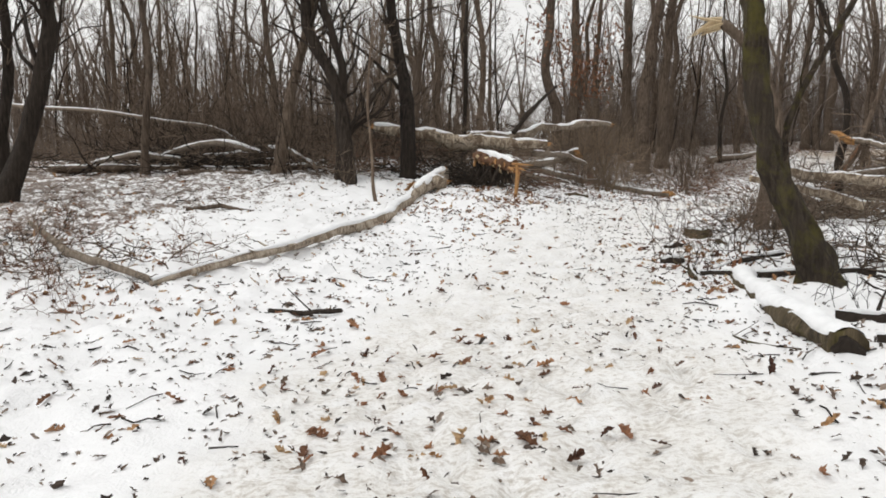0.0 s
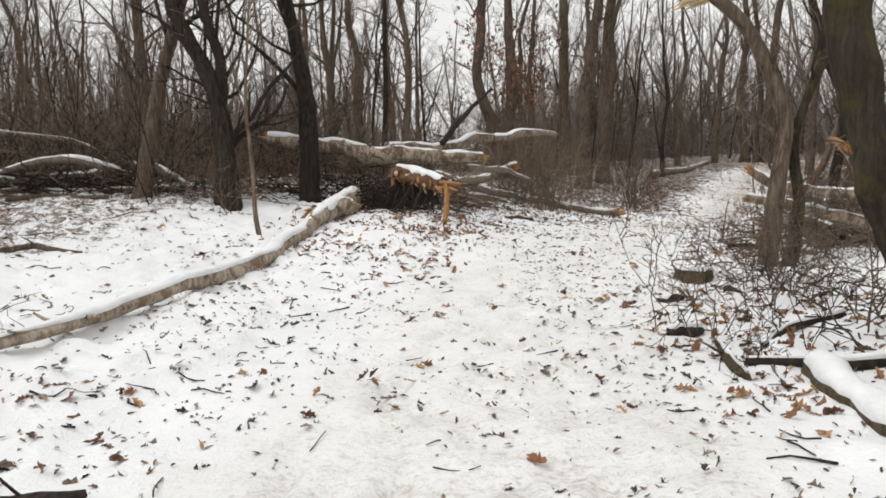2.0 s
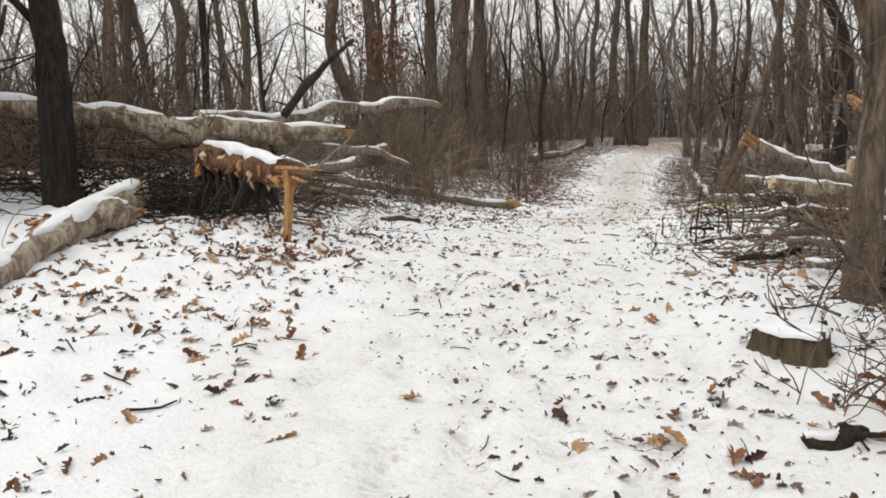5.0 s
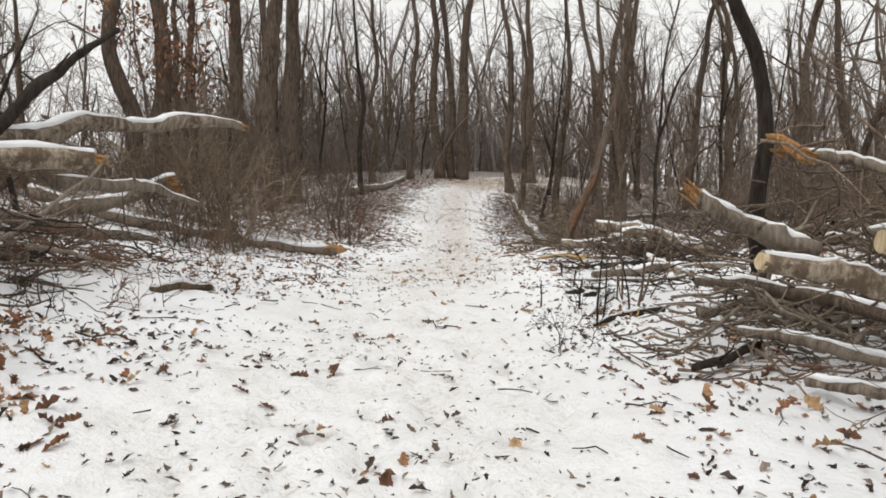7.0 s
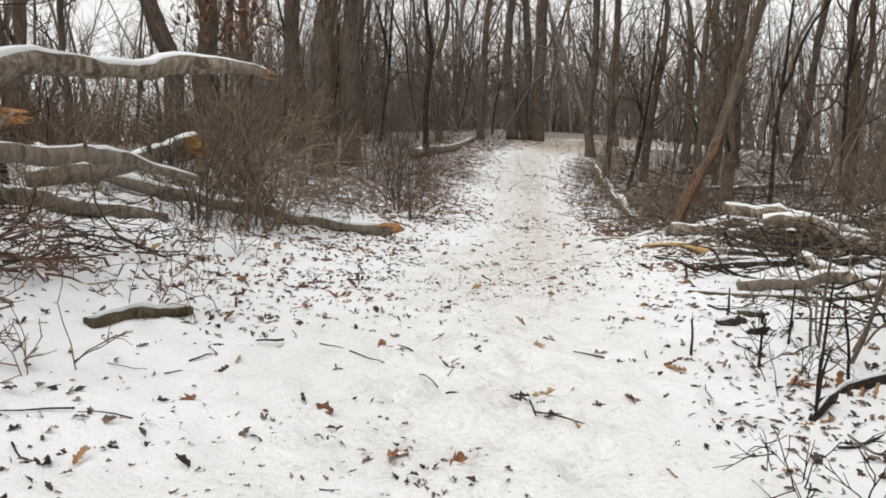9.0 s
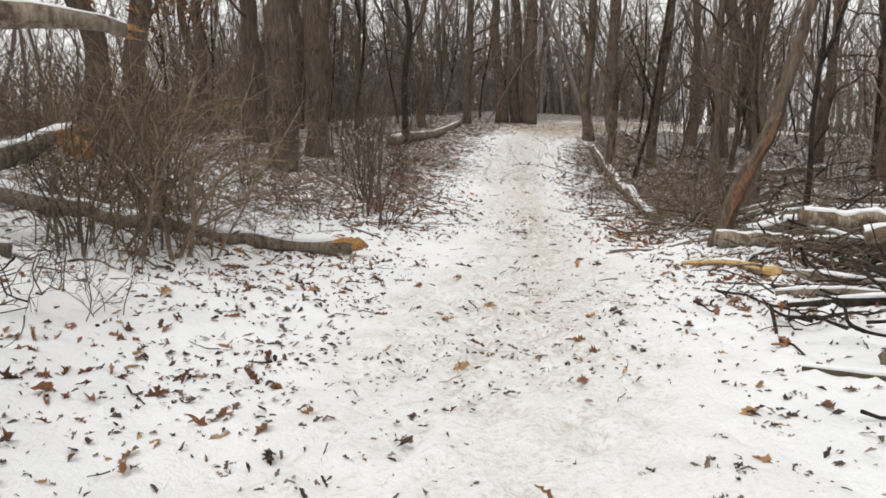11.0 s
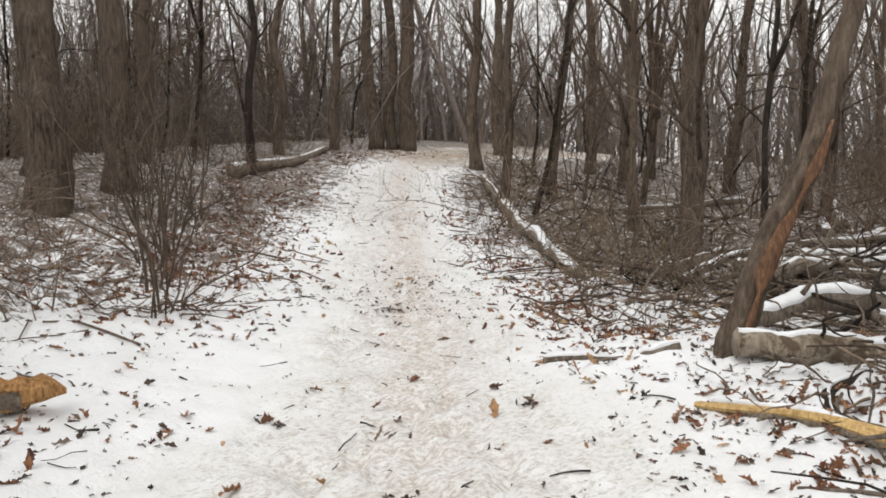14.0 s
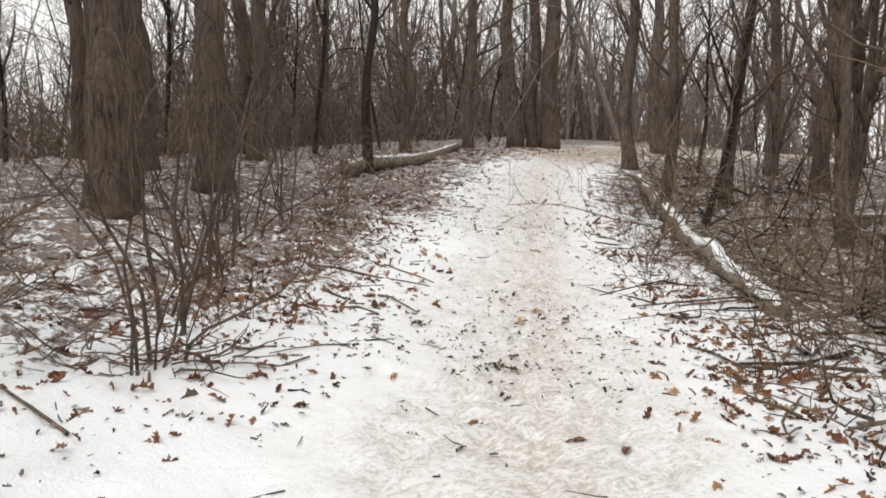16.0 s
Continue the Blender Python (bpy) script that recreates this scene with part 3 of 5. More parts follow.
for k, (x, y, lean_x, lean_y, rad) in enumerate([
    (-2.4, 31.6, 0.02, 0.05, 0.18), (-1.0, 29.6, -0.05, 0.05, 0.18), (0.1, 31.7, -0.1, 0.06, 0.23), (1.0, 33.7, -0.03, 0.05, 0.2), (1.6, 31.7, 0.0, 0.05, 0.22), (2.4, 37.6, 0.0, 0.06, 0.15),
    (5.0, 31.4, -0.1, 0.08, 0.34), (5.85, 32.3, 0.0, 0.06, 0.34), (25.1, 39.8, 0.02, 0.1, 0.3), (24.1, 32.9, 0.06, 0.06, 0.26), (25.4, 28.2, 0.06, 0.03, 0.24), (19.5, 28.8, 0.06, 0.06, 0.17),
    (17.1, 25.7, 0.1, 0.02, 0.17), (18.0, 31.4, 0.08, 0.08, 0.15), (21.2, 36.4, 0.08, 0.1, 0.23), (20.2, 32.1, 0.14, 0.02, 0.19), (25.3, 35.4, 0.06, 0.09, 0.23), (18.38, 26.7, 0.1, 0.07, 0.16),
    (26.4, 30.9, 0.12, 0.03, 0.22), (22.6, 26.3, 0.13, 0.02, 0.15), (16.09, 39.9, 0.08, 0.07, 0.2), (18.59, 40.9, 0.1, 0.06, 0.22), (-6.88, 16.8, 0.0, 0.07, 0.12), (-4.5, 19.5, -0.05, 0.08, 0.13), (20.2, 21.9, 0.05, 0.05, 0.2), (9.0, 35.8, 0.0, 0.06, 0.38), (8.0, 38.5, -0.04, 0.05, 0.22), (11.6, 38.0, 0.05, 0.06, 0.26), (12.0, 42.0, 0.0, 0.06, 0.3)]):
    z = gz(x, y)
    tree("bare_tree", [(x, y, z), (x + 2.5 * lean_x, y + 2.5 * lean_y, z + 2.5), (x + 5 * lean_x, y + 5 * lean_y, z + 5)], rad * 0.78, "tall bare grey-brown tree in the winter wood", 40 + k, 13 if rad > 0.2 else 10, 14, 0.13, 3.2, sides=10, group="trees of the wood")

# the stripped, rust-red patch on the leaning tree, a thin shell on its bark
shell = Tubes()
strip = smooth_line([(11.43, 21.36, 0.28), (11.66, 21.32, 0.9), (12.02, 21.17, 1.62), (12.1, 21.16, 1.85)], 14)
a0 = math.atan2(-0.75, -0.55)
for k in range(2):
    ring = []
    for i, p in enumerate(strip):
        w = (0.3 + 0.95 * lattice(np.array([i * 0.7 + k * 9]), np.array([3.3 + k]))[0]) * math.sin(math.pi * (i + 0.4) / 14.2)
        for q in np.linspace(-w, w, 7):
            a = a0 + q * 1.3 + k * 0.2
            ring.append(p + 0.125 * np.array([math.cos(a), math.sin(a), 0.3 * math.cos(q)]) * (1 - 0.17 * i / 14))
    idx = np.arange(14 * 7).reshape(14, 7)
    if k == 0:
        shell.add(ring, np.stack([idx[:-1, :-1], idx[:-1, 1:], idx[1:, 1:], idx[1:, :-1]], -1).reshape(-1, 4).tolist())
strip_ob = new("stripped_patch", shell.mesh("stripped_patch", WOOD_RED))
strip_ob.modifiers.new("thick", "SOLIDIFY").thickness = 0.05
leaner = [o for o in scene.objects if o.name.startswith("leaning_tree")][0]
strip_ob.parent = leaner
strip_ob.location = -leaner.location
tagged(strip_ob, "orange wood under stripped bark")


def broken_tree():
    """A bent tree whose top has snapped off, with pale torn wood."""
    r = np.random.RandomState(31)
    foot = np.array([5.05, 11.45, gz(5.05, 11.45)])
    e = root("broken_tree", foot, "bent grey tree snapped off with pale torn wood", "tree")
    line = smooth_line(np.array([(5.05, 11.45, foot[2] - 0.1), (5.2, 11.53, 1.29), (5.34, 11.6, 2.05), (5.14, 11.67, 2.6), (4.9, 11.74, 3.12), (4.65, 11.8, 3.4), (4.42, 11.84, 3.57)]) - foot, 22)
    t = Tubes()
    t.tube(line, np.linspace(0.115, 0.075, 22), 12, True, 0.15, 3)
    part("trunk", t, BARK, e)
    big, fine = fork_work(r, line[:16], 0.1, 5, 0.4, 5, 4, 1.6)
    for q in big:
        part("limb", q, BARK, e)
    tagged(part("branchwork", fine, TWIG, e), kind="stuff")
    for _ in range(12):
        part("splinter", shard(r, line[-1] + r.normal(0, 0.04, 3), np.array([-1, -0.1, r.uniform(-0.75, 0.1)]) + r.normal(0, 0.15, 3), r.uniform(0.25, 0.6), r.uniform(0.02, 0.04)), WOOD_PALE, e, "torn pale wood", False)


broken_tree()

# ---- fallen logs and the brush pile in front of the wood ----
g = gz
fallen_log("fallen_log", [(-3.1, 7.6, g(-3.1, 7.6) + 0.03), (-2.75, 8.25, g(-2.75, 8.25) + 0.07), (-2.1, 9.5, g(-2.1, 9.5) + 0.1), (-1.2, 12.0, g(-1.2, 12) + 0.11), (-0.45, 14.4, g(-0.45, 14.4) + 0.13), (0.0, 15.7, g(0, 15.7) + 0.24)],
           [0.035, 0.065, 0.085, 0.105, 0.13, 0.155], "long pale snow-topped log lying in the clearing", 101, LOGBIRCH, 1.0, 0.045, (None, "broken"), n=44, knots=4)
fallen_log("broken_branch", [(-3.05, 7.7, g(-3.05, 7.7) + 0.05), (-3.7, 8.0, g(-3.7, 8) + 0.12), (-4.6, 8.7, g(-4.6, 8.7) + 0.16), (-5.5, 9.6, g(-5.5, 9.6) + 0.3)], [0.035, 0.05, 0.045, 0.03], "thin dark branch at the log's broken end", 102, LOGBARK, 0, knots=3, category="branch", sides=8)
fallen_log("broken_branch", [(-1.6, 6.55, g(-1.6, 6.55) + 0.03), (-1.25, 6.4, g(-1.25, 6.4) + 0.04), (-0.9, 6.38, g(-0.9, 6.38) + 0.03)], [0.018, 0.026, 0.022], "short dark broken stick on the snow", 103, BARK_DARK, 0, knots=1, category="branch", sides=8, n=12)
# the great fallen trunk on the brush
fallen_log("fallen_log", [(-1.6, 17.0, 2.12), (-0.8, 17.0, 2.0), (0.2, 17.1, 1.86), (1.3, 17.3, 1.8), (2.5, 17.55, 1.76)], [0.1, 0.14, 0.17, 0.14, 0.08], "thick grey fallen trunk with snow along its top", 104, LOGPALE, 0.75, 0.05, ("broken", "broken"), n=40, sides=16, knots=3)
fallen_log("fallen_limb", [(0.6, 17.3, 1.93), (1.73, 18.2, 1.97), (2.38, 18.8, 2.12), (2.94, 19.3, 2.27), (3.75, 20.0, 2.45), (4.2, 20.25, 2.45), (4.7, 20.5, 2.36)], [0.1, 0.115, 0.11, 0.1, 0.09, 0.075, 0.05], "pale arching limb of the fallen trunk with snow on top", 105, LOGPALE, 0.75, 0.04, (None, "broken"), n=36, sides=14, knots=3)
fallen_log("dead_snag", [(1.73, 18.2, 2.0), (2.1, 18.6, 2.5), (2.54, 19.0, 3.0), (3.0, 19.4, 3.3)], [0.07, 0.06, 0.05, 0.03], "dark dead branch slanting up from the fallen trunk", 106, BARK_DARK, 0, knots=3, category="branch", sides=8)
fallen_log("fallen_limb", [(2.2, 17.6, 1.55), (3.0, 18.3, 1.5), (3.8, 19.2, 1.3)], [0.07, 0.055, 0.03], "brown broken limb under the fallen trunk", 107, LOGBARK, 0.4, 0.02, knots=3, sides=8, category="branch")


def torn_butt():
    """The splintered butt of a log under the fallen trunk, with one long hanging splinter."""
    r = np.random.RandomState(33)
    e = root("splintered_log", (1.1, 14.9, 1.2), "splintered log end with torn orange wood and snow", "log")
    o = np.array([1.1, 14.9, 1.2])
    line = smooth_line(np.array([(0.74, 15.3, 1.45), (0.93, 15.0, 1.42), (1.18, 14.6, 1.33), (1.4, 14.25, 1.25)]) - o, 18)
    t = Tubes()
    t.tube(line, np.linspace(0.135, 0.11, 18) * (1 + r.normal(0, 0.08, 18)), 14, True, 0.5, 5)
    part("trunk", t, WOOD_RED, e)
    part("snow_cover", snow_strip(line, np.linspace(0.14, 0.115, 18), 0.85, 0.05, 8, 0.34), SNOW_CAP, e, "white snow")
    for k in range(70):
        i = r.randint(0, 18) if k % 3 else r.randint(0, 4)
        a = r.uniform(2.2, 5.4)
        q = line[i] + 0.12 * np.array([math.cos(a) * 0.5, math.cos(a) * 0.6 - 0.25, math.sin(a) * 0.8])
        part("splinter", shard(r, q, np.array([0.3, -0.6, -0.7]) + r.normal(0, 0.45, 3), r.uniform(0.06, 0.2), r.uniform(0.018, 0.045)), (WOOD, WOOD_RED, WOOD_PALE, WOOD_RED)[k % 4], e, "torn brown and orange wood", False)
    long = Tubes()
    long.tube(np.array([(1.44, 14.1, 1.28), (1.45, 14.02, 1.1), (1.43, 13.99, 0.92), (1.4, 13.97, gz(1.4, 13.97) - 0.02)]) - o, [0.03, 0.042, 0.044, 0.034], 5, True, 0.5, 6)
    part("splinter", long, WOOD, e, "long hanging orange splinter", False)
    for k in range(5):
        tip = Tubes()
        tip.tube(np.array([(1.32, 14.28, 1.3 - 0.03 * k), (1.5, 14.05, 1.3 - 0.04 * k), (1.74 - 0.07 * k, 13.92, 1.28 - 0.05 * k)]) - o, [0.035, 0.024, 0.005], 5, True, 0.3, 7 + k)
        part("splinter", tip, (WOOD, WOOD_RED)[k % 2], e, "torn orange tip", False)
    # dark strips hanging underneath, added to paint the shaded cavity
    for k in range(60):
        q = line[r.randint(0, 14)] + r.normal(0, 0.09, 3) - [0, 0, 0.1]
        part("bark_strip", shard(r, q, np.array([0.1, -0.15, -1.0]) + r.normal(0, 0.35, 3), r.uniform(0.2, 0.5), r.uniform(0.012, 0.035)), BARK_DARK, e, "dark strip standing for shade under the log", False)


torn_butt()
fallen_log("short_log", [(-0.55, 14.5, g(-0.55, 14.5) + 0.1), (0.0, 15.0, g(0, 15) + 0.12)], [0.14, 0.13], "short snow-covered log chunk", 109, LOGPALE, 0.95, 0.06, ("broken", "broken"), n=12, knots=0)
for k, (pl, sp, cnt, ln, rd, lift) in enumerate([((0.6, 17.0), (0.9, 0.35), 420, 0.9, 0.009, 0.38), ((1.8, 18.6), (0.7, 0.4), 170, 0.7, 0.009, 0.22), ((0.7, 15.9), (0.35, 0.4), 240, 0.6, 0.008, 0.26), ((-1.3, 17.1), (0.8, 0.4), 240, 0.9, 0.009, 0.32), ((3.1, 20.2), (0.6, 0.5), 90, 0.8, 0.008, 0.15)]):
    twig_heap("brush_pile", pl, sp, cnt, ln, rd, "dark tangle of dead branches under the fallen trunk", 200 + k, BARK_DARK if k % 2 == 0 else TWIG_RED, lift)
for k, (pl, sp, cnt, ln, rd, lift) in enumerate([((1.0, 16.6), (0.6, 0.45), 230, 0.9, 0.012, 0.22), ((1.9, 18.4), (0.5, 0.4), 110, 0.9, 0.011, 0.13), ((0.5, 15.6), (0.45, 0.35), 200, 0.6, 0.012, 0.2), ((-0.6, 16.6), (0.7, 0.4), 160, 1.0, 0.012, 0.22), ((1.8, 19.4), (1.0, 0.6), 90, 1.4, 0.012, 0.12)]):
    twig_heap("brush_pile", pl, sp, cnt, ln, rd, "dark brown dead brush heaped under the fallen trunk", 210 + k, (BARK, TWIG_RED, BARK_DARK, BARK_DARK, BARK)[k], lift, 0.3)
# log reaching the trail from the wood, with a torn orange end
fallen_log("fallen_log", [(7.25, 23.2, g(7.25, 23.2) + 0.1), (6.4, 23.35, g(6.4, 23.35) + 0.08), (5.2, 23.9, g(5.2, 23.9) + 0.09), (3.6, 24.8, g(3.6, 24.8) + 0.14), (2.2, 25.6, g(2.2, 25.6) + 0.3)], [0.08, 0.085, 0.095, 0.11, 0.12], "snow-topped log with a torn orange end by the trail", 110, LOGBARK, 1.0, 0.07, ("torn", None), n=30, knots=3)
fallen_log("fallen_log", [(3.79, 22.07, g(3.79, 22.07) + 0.1), (3.0, 21.95, g(3.0, 21.95) + 0.14), (1.6, 21.7, g(1.6, 21.7) + 0.25)], [0.08, 0.1, 0.11], "weathered log with thin snow in the shrubs", 111, LOGBARK, 0.6, 0.03, n=18)
fallen_log("broken_stub", [(2.3, 22.2, g(2.3, 22.2) + 0.3), (3.1, 22.5, 1.26), (3.7, 23.0, 1.5), (4.34, 23.5, 1.68)], [0.12, 0.12, 0.11, 0.08], "slanting broken stub with orange wood and snow", 112, LOGBARK, 0.8, 0.04, (None, "torn"), n=16)
# logs and brush on the far side of the clearing
for k, (pts, rd, lab) in enumerate([
    ([(-9.5, 17.6), (-7.0, 17.4), (-4.6, 17.5), (-3.0, 17.2)], [0.1, 0.1, 0.09, 0.07], "long grey log lying before the wood"), ([(-6.1, 18.3), (-5.0, 18.0), (-4.1, 18.5)], [0.11, 0.12, 0.1], "snowy log in a brush heap"),
    ([(-7.8, 19.2), (-5.6, 18.9), (-4.0, 18.1)], [0.08, 0.09, 0.07], "grey branch in a brush heap"), ([(-4.4, 12.4), (-3.9, 12.75), (-3.3, 12.6)], [0.035, 0.04, 0.03], "small dark branch on the snow"),
    ([(-5.9, 16.2), (-5.2, 16.8), (-4.3, 16.4)], [0.05, 0.06, 0.04], "dark branch at the wood's edge")]):
    fallen_log("fallen_log", [(x, y, g(x, y) + rd[0] * (1.0 + 1.1 * (k in (1, 2)))) for x, y in pts], rd, lab, 120 + k, BARK, 0.6 if k < 3 else 0, 0.03, sides=9, n=18, knots=3)
for k, (pts, rd) in enumerate([([(-6.6, 17.3, 0.35), (-5.6, 17.0, 0.62), (-5.0, 16.9, 0.72), (-4.3, 17.1, 0.4)], [0.05, 0.07, 0.075, 0.05]), ([(-8.4, 17.6, 0.3), (-7.2, 17.0, 0.5), (-6.2, 17.2, 0.3)], [0.05, 0.06, 0.05]), ([(-4.2, 17.6, 0.5), (-3.6, 17.0, 0.4), (-2.9, 16.6, 0.15)], [0.06, 0.06, 0.045])]):
    fallen_log("fallen_limb", [(x, y, g(x, y) + h) for x, y, h in pts], rd, "crooked snow-topped limb propped in a dark brush heap", 135 + k, LOGBARK, 0.85, 0.05, n=18, sides=9, knots=3)
for k, (pl, sp, cnt, ln, rd) in enumerate([((-5.6, 17.4), (1.6, 0.5), 170, 1.5, 0.016), ((-2.9, 16.9), (0.7, 0.4), 90, 1.1, 0.012), ((-8.2, 17.6), (1.2, 0.5), 90, 1.4, 0.015)]):
    twig_heap("brush_pile", pl, sp, cnt, ln, rd, "heap of dark dead branches at the wood's edge", 228 + k, BARK_DARK, 0.25, 0.22)
fallen_log("hung_log", [(-14, 22.5, 3.0), (-10, 21.5, 2.75), (-6.2, 20.6, 2.2), (-5.0, 20.2, 1.2)], [0.05, 0.055, 0.05, 0.045], "long grey log hung up among trunks with snow", 130, LOGBARK, 0.6, 0.03, sides=9)
for k, (pl, sp, cnt, ln, rd) in enumerate([((-5.2, 18.2), (1.6, 0.7), 170, 1.6, 0.016), ((-8.8, 18.0), (1.8, 1.0), 120, 1.6, 0.015), ((-4.9, 8.6), (1.2, 0.8), 110, 1.2, 0.009), ((-2.9, 17.6), (0.9, 0.8), 70, 1.4, 0.012), ((-3.6, 9.3), (0.9, 0.8), 60, 0.6, 0.006)]):
    twig_heap("brush_pile", pl, sp, cnt, ln, rd, "heap of dead grey branches on thin snow", 220 + k, TWIG if k != 2 else BARK, 0.3 if k < 2 else 0.07, 0.2)

# ---- the trail's other side: mossy log, stump, log pile ----
fallen_log("mossy_log", [(2.54, 4.4, g(2.54, 4.4) + 0.02), (2.78, 5.6, g(2.78, 5.6) - 0.02), (2.98, 6.6, g(2.98, 6.6) - 0.01), (3.06, 7.3, g(3.06, 7.3) + 0.03)], [0.105, 0.12, 0.12, 0.09], "mossy log under a thick cap of snow", 140, LOGMOSS, 1.45, 0.07, (None, None), n=24, knots=0, sides=16)


def stump():
    """A low sawn stump, mossy, with snow on top."""
    r = np.random.RandomState(41)
    c = np.array([3.78, 10.64, gz(3.78, 10.64) - 0.05])
    e = root("tree_stump", c, "low rotten mossy stump capped with snow", "stump")
    t = Tubes()
    n = 64
    rows = []
    for z, s in ((-0.1, 1.1), (0.02, 1.04), (0.08, 0.97), (0.13, 0.95), (0.155, 0.93)):
        for k in range(n):
            a = 2 * math.pi * k / n
            q = s * (1 + 0.18 * math.sin(3 * a + 1) * (1.1 - z) + 0.025 * r.normal() + 0.06 * math.sin(7 * a) + 0.05 * math.sin(19 * a + 0.5) * (1.3 - 3 * z))
            rows.append((0.188 * q * math.cos(a), 0.188 * q * math.sin(a), z + 0.015 * r.normal() * (z > 0.15)))
    idx = np.arange(5 * n).reshape(5, n)
    f = [[idx[i, k], idx[i, (k + 1) % n], idx[i + 1, (k + 1) % n], idx[i + 1, k]] for i in range(4) for k in range(n)] + [list(idx[4])]
    t.add(rows, f)
    part("stump_wood", t, LOGMOSS, e)
    s = Tubes()
    rows = []
    for z, q in ((0.15, 0.93), (0.165, 0.95), (0.18, 0.88), (0.188, 0.6), (0.19, 0.25)):
        for k in range(n):
            a = 2 * math.pi * k / n
            w = q * (1 + 0.16 * math.sin(3 * a + 1) * 0.85 + 0.03 * math.sin(9 * a))
            rows.append((0.198 * w * math.cos(a), 0.198 * w * math.sin(a), z + 0.006 * math.sin(5 * a)))
    f = [[idx[i, k], idx[i, (k + 1) % n], idx[i + 1, (k + 1) % n], idx[i + 1, k]] for i in range(4) for k in range(n)] + [list(idx[4])]
    s.add(rows, f)
    part("snow_cover", s, SNOW_CAP, e, "smooth white snow cap")


stump()
# Solid plug in dark bark: the hollow log end's inner shade as colour.
hollow = Tubes()
hx, hy = 2.54, 4.4
hollow.tube(np.array([(0.01, 0.03, 0.0), (-0.015, -0.06, -0.015)]), [0.1, 0.08], 14, True, 0.4, 6)
log_end = [o for o in scene.objects if o.name.startswith("mossy_log")][0]
end_ob = part("hollow_end", hollow, BARK_DARK, log_end, "rotten log end, shade of the hollow painted dark")
end_ob.location = Vector((hx, hy, g(hx, hy) + 0.02)) - log_end.location
for k, (pts, rd, sn, lab) in enumerate([
    ([(2.8, 8.1), (2.68, 7.65), (2.58, 7.25)], [0.025, 0.038, 0.03], 0.2, "dark rotten branch half sunk in snow"),
    ([(2.6, 8.5), (2.74, 8.42), (2.84, 8.46)], [0.04, 0.065, 0.05], 0.7, "dark rotten wood chunk capped with snow"),
    ([(3.0, 9.72), (3.12, 9.68), (3.24, 9.7)], [0.03, 0.05, 0.035], 0.7, "small dark wood chunk in the snow"),
    ([(3.82, 10.05), (4.0, 10.0), (4.15, 10.02)], [0.03, 0.045, 0.03], 0.6, "dark chunk of bark in the snow"),
    ([(2.75, 7.6), (3.1, 7.42), (3.7, 7.2), (4.3, 7.1)], [0.035, 0.045, 0.05, 0.05], 0.5, "brown mossy branch lying on the snow"),
    ([(3.1, 8.0), (3.5, 8.4), (4.1, 8.6)], [0.025, 0.04, 0.035], 0.4, "dark crooked branch among thin stems"),
    ([(2.35, 4.6), (2.1, 4.85), (2.0, 5.3)], [0.007, 0.011, 0.008], 0.0, "thin dark crooked twig on the snow"),
    ([(2.9, 4.7), (3.2, 4.55), (3.7, 4.5)], [0.03, 0.035, 0.03], 0.2, "dark root beside the mossy log"),
    ([(3.0, 5.4), (3.4, 5.2), (3.9, 5.3)], [0.05, 0.06, 0.06], 0.1, "dark rotten root under the leaning tree"),
    ([(8.2, 17.75), (8.3, 17.45), (8.6, 17.1), (9.1, 16.8), (9.8, 16.6)], [0.02, 0.03, 0.034, 0.034, 0.03], 0.4, "dark crooked branch bent over the snow"),
    ([(7.28, 16.22), (7.36, 16.2), (7.46, 16.24)], [0.03, 0.05, 0.035], 0.7, "dark knob of rotten wood capped with snow"),
    ([(7.3, 16.55), (7.42, 16.5), (7.6, 16.56)], [0.025, 0.045, 0.03], 0.7, "dark lump of rotten wood in the snow"),
    ([(7.7, 16.7), (7.85, 16.66), (8.0, 16.72)], [0.03, 0.05, 0.03], 0.6, "small dark lump of wood in the snow"),
    ([(6.15, 14.85), (6.7, 15.05), (7.3, 15.1)], [0.018, 0.03, 0.035], 0.3, "grey branch lying on the snow by a stick"),
    ([(9.6, 18.95), (10.3, 18.4), (11.2, 18.2)], [0.035, 0.05, 0.05], 0.7, "grey branch with snow before the pile"),
    ([(3.52, 17.53), (3.3, 17.36), (2.9, 17.1)], [0.03, 0.045, 0.04], 0.2, "dark broken branch end on the snow"),
    ([(12.9, 24.8), (13.3, 24.55), (13.8, 24.5)], [0.02, 0.03, 0.025], 0.1, "dark forked stick at the trail's edge"),
    ([(10.75, 20.35), (11.1, 20.6), (11.5, 20.5)], [0.02, 0.03, 0.03], 0.2, "dark branch between two logs")]):
    fallen_log("broken_branch", [(x, y, g(x, y) + rd[min(i, len(rd) - 1)] * 0.45) for i, (x, y) in enumerate(pts)], rd, lab, 400 + k, BARK_DARK if k % 3 else LOGMOSS, sn, 0.03, n=12, sides=9, knots=2 if len(pts) > 3 else 1, lump=0.25, category="branch")
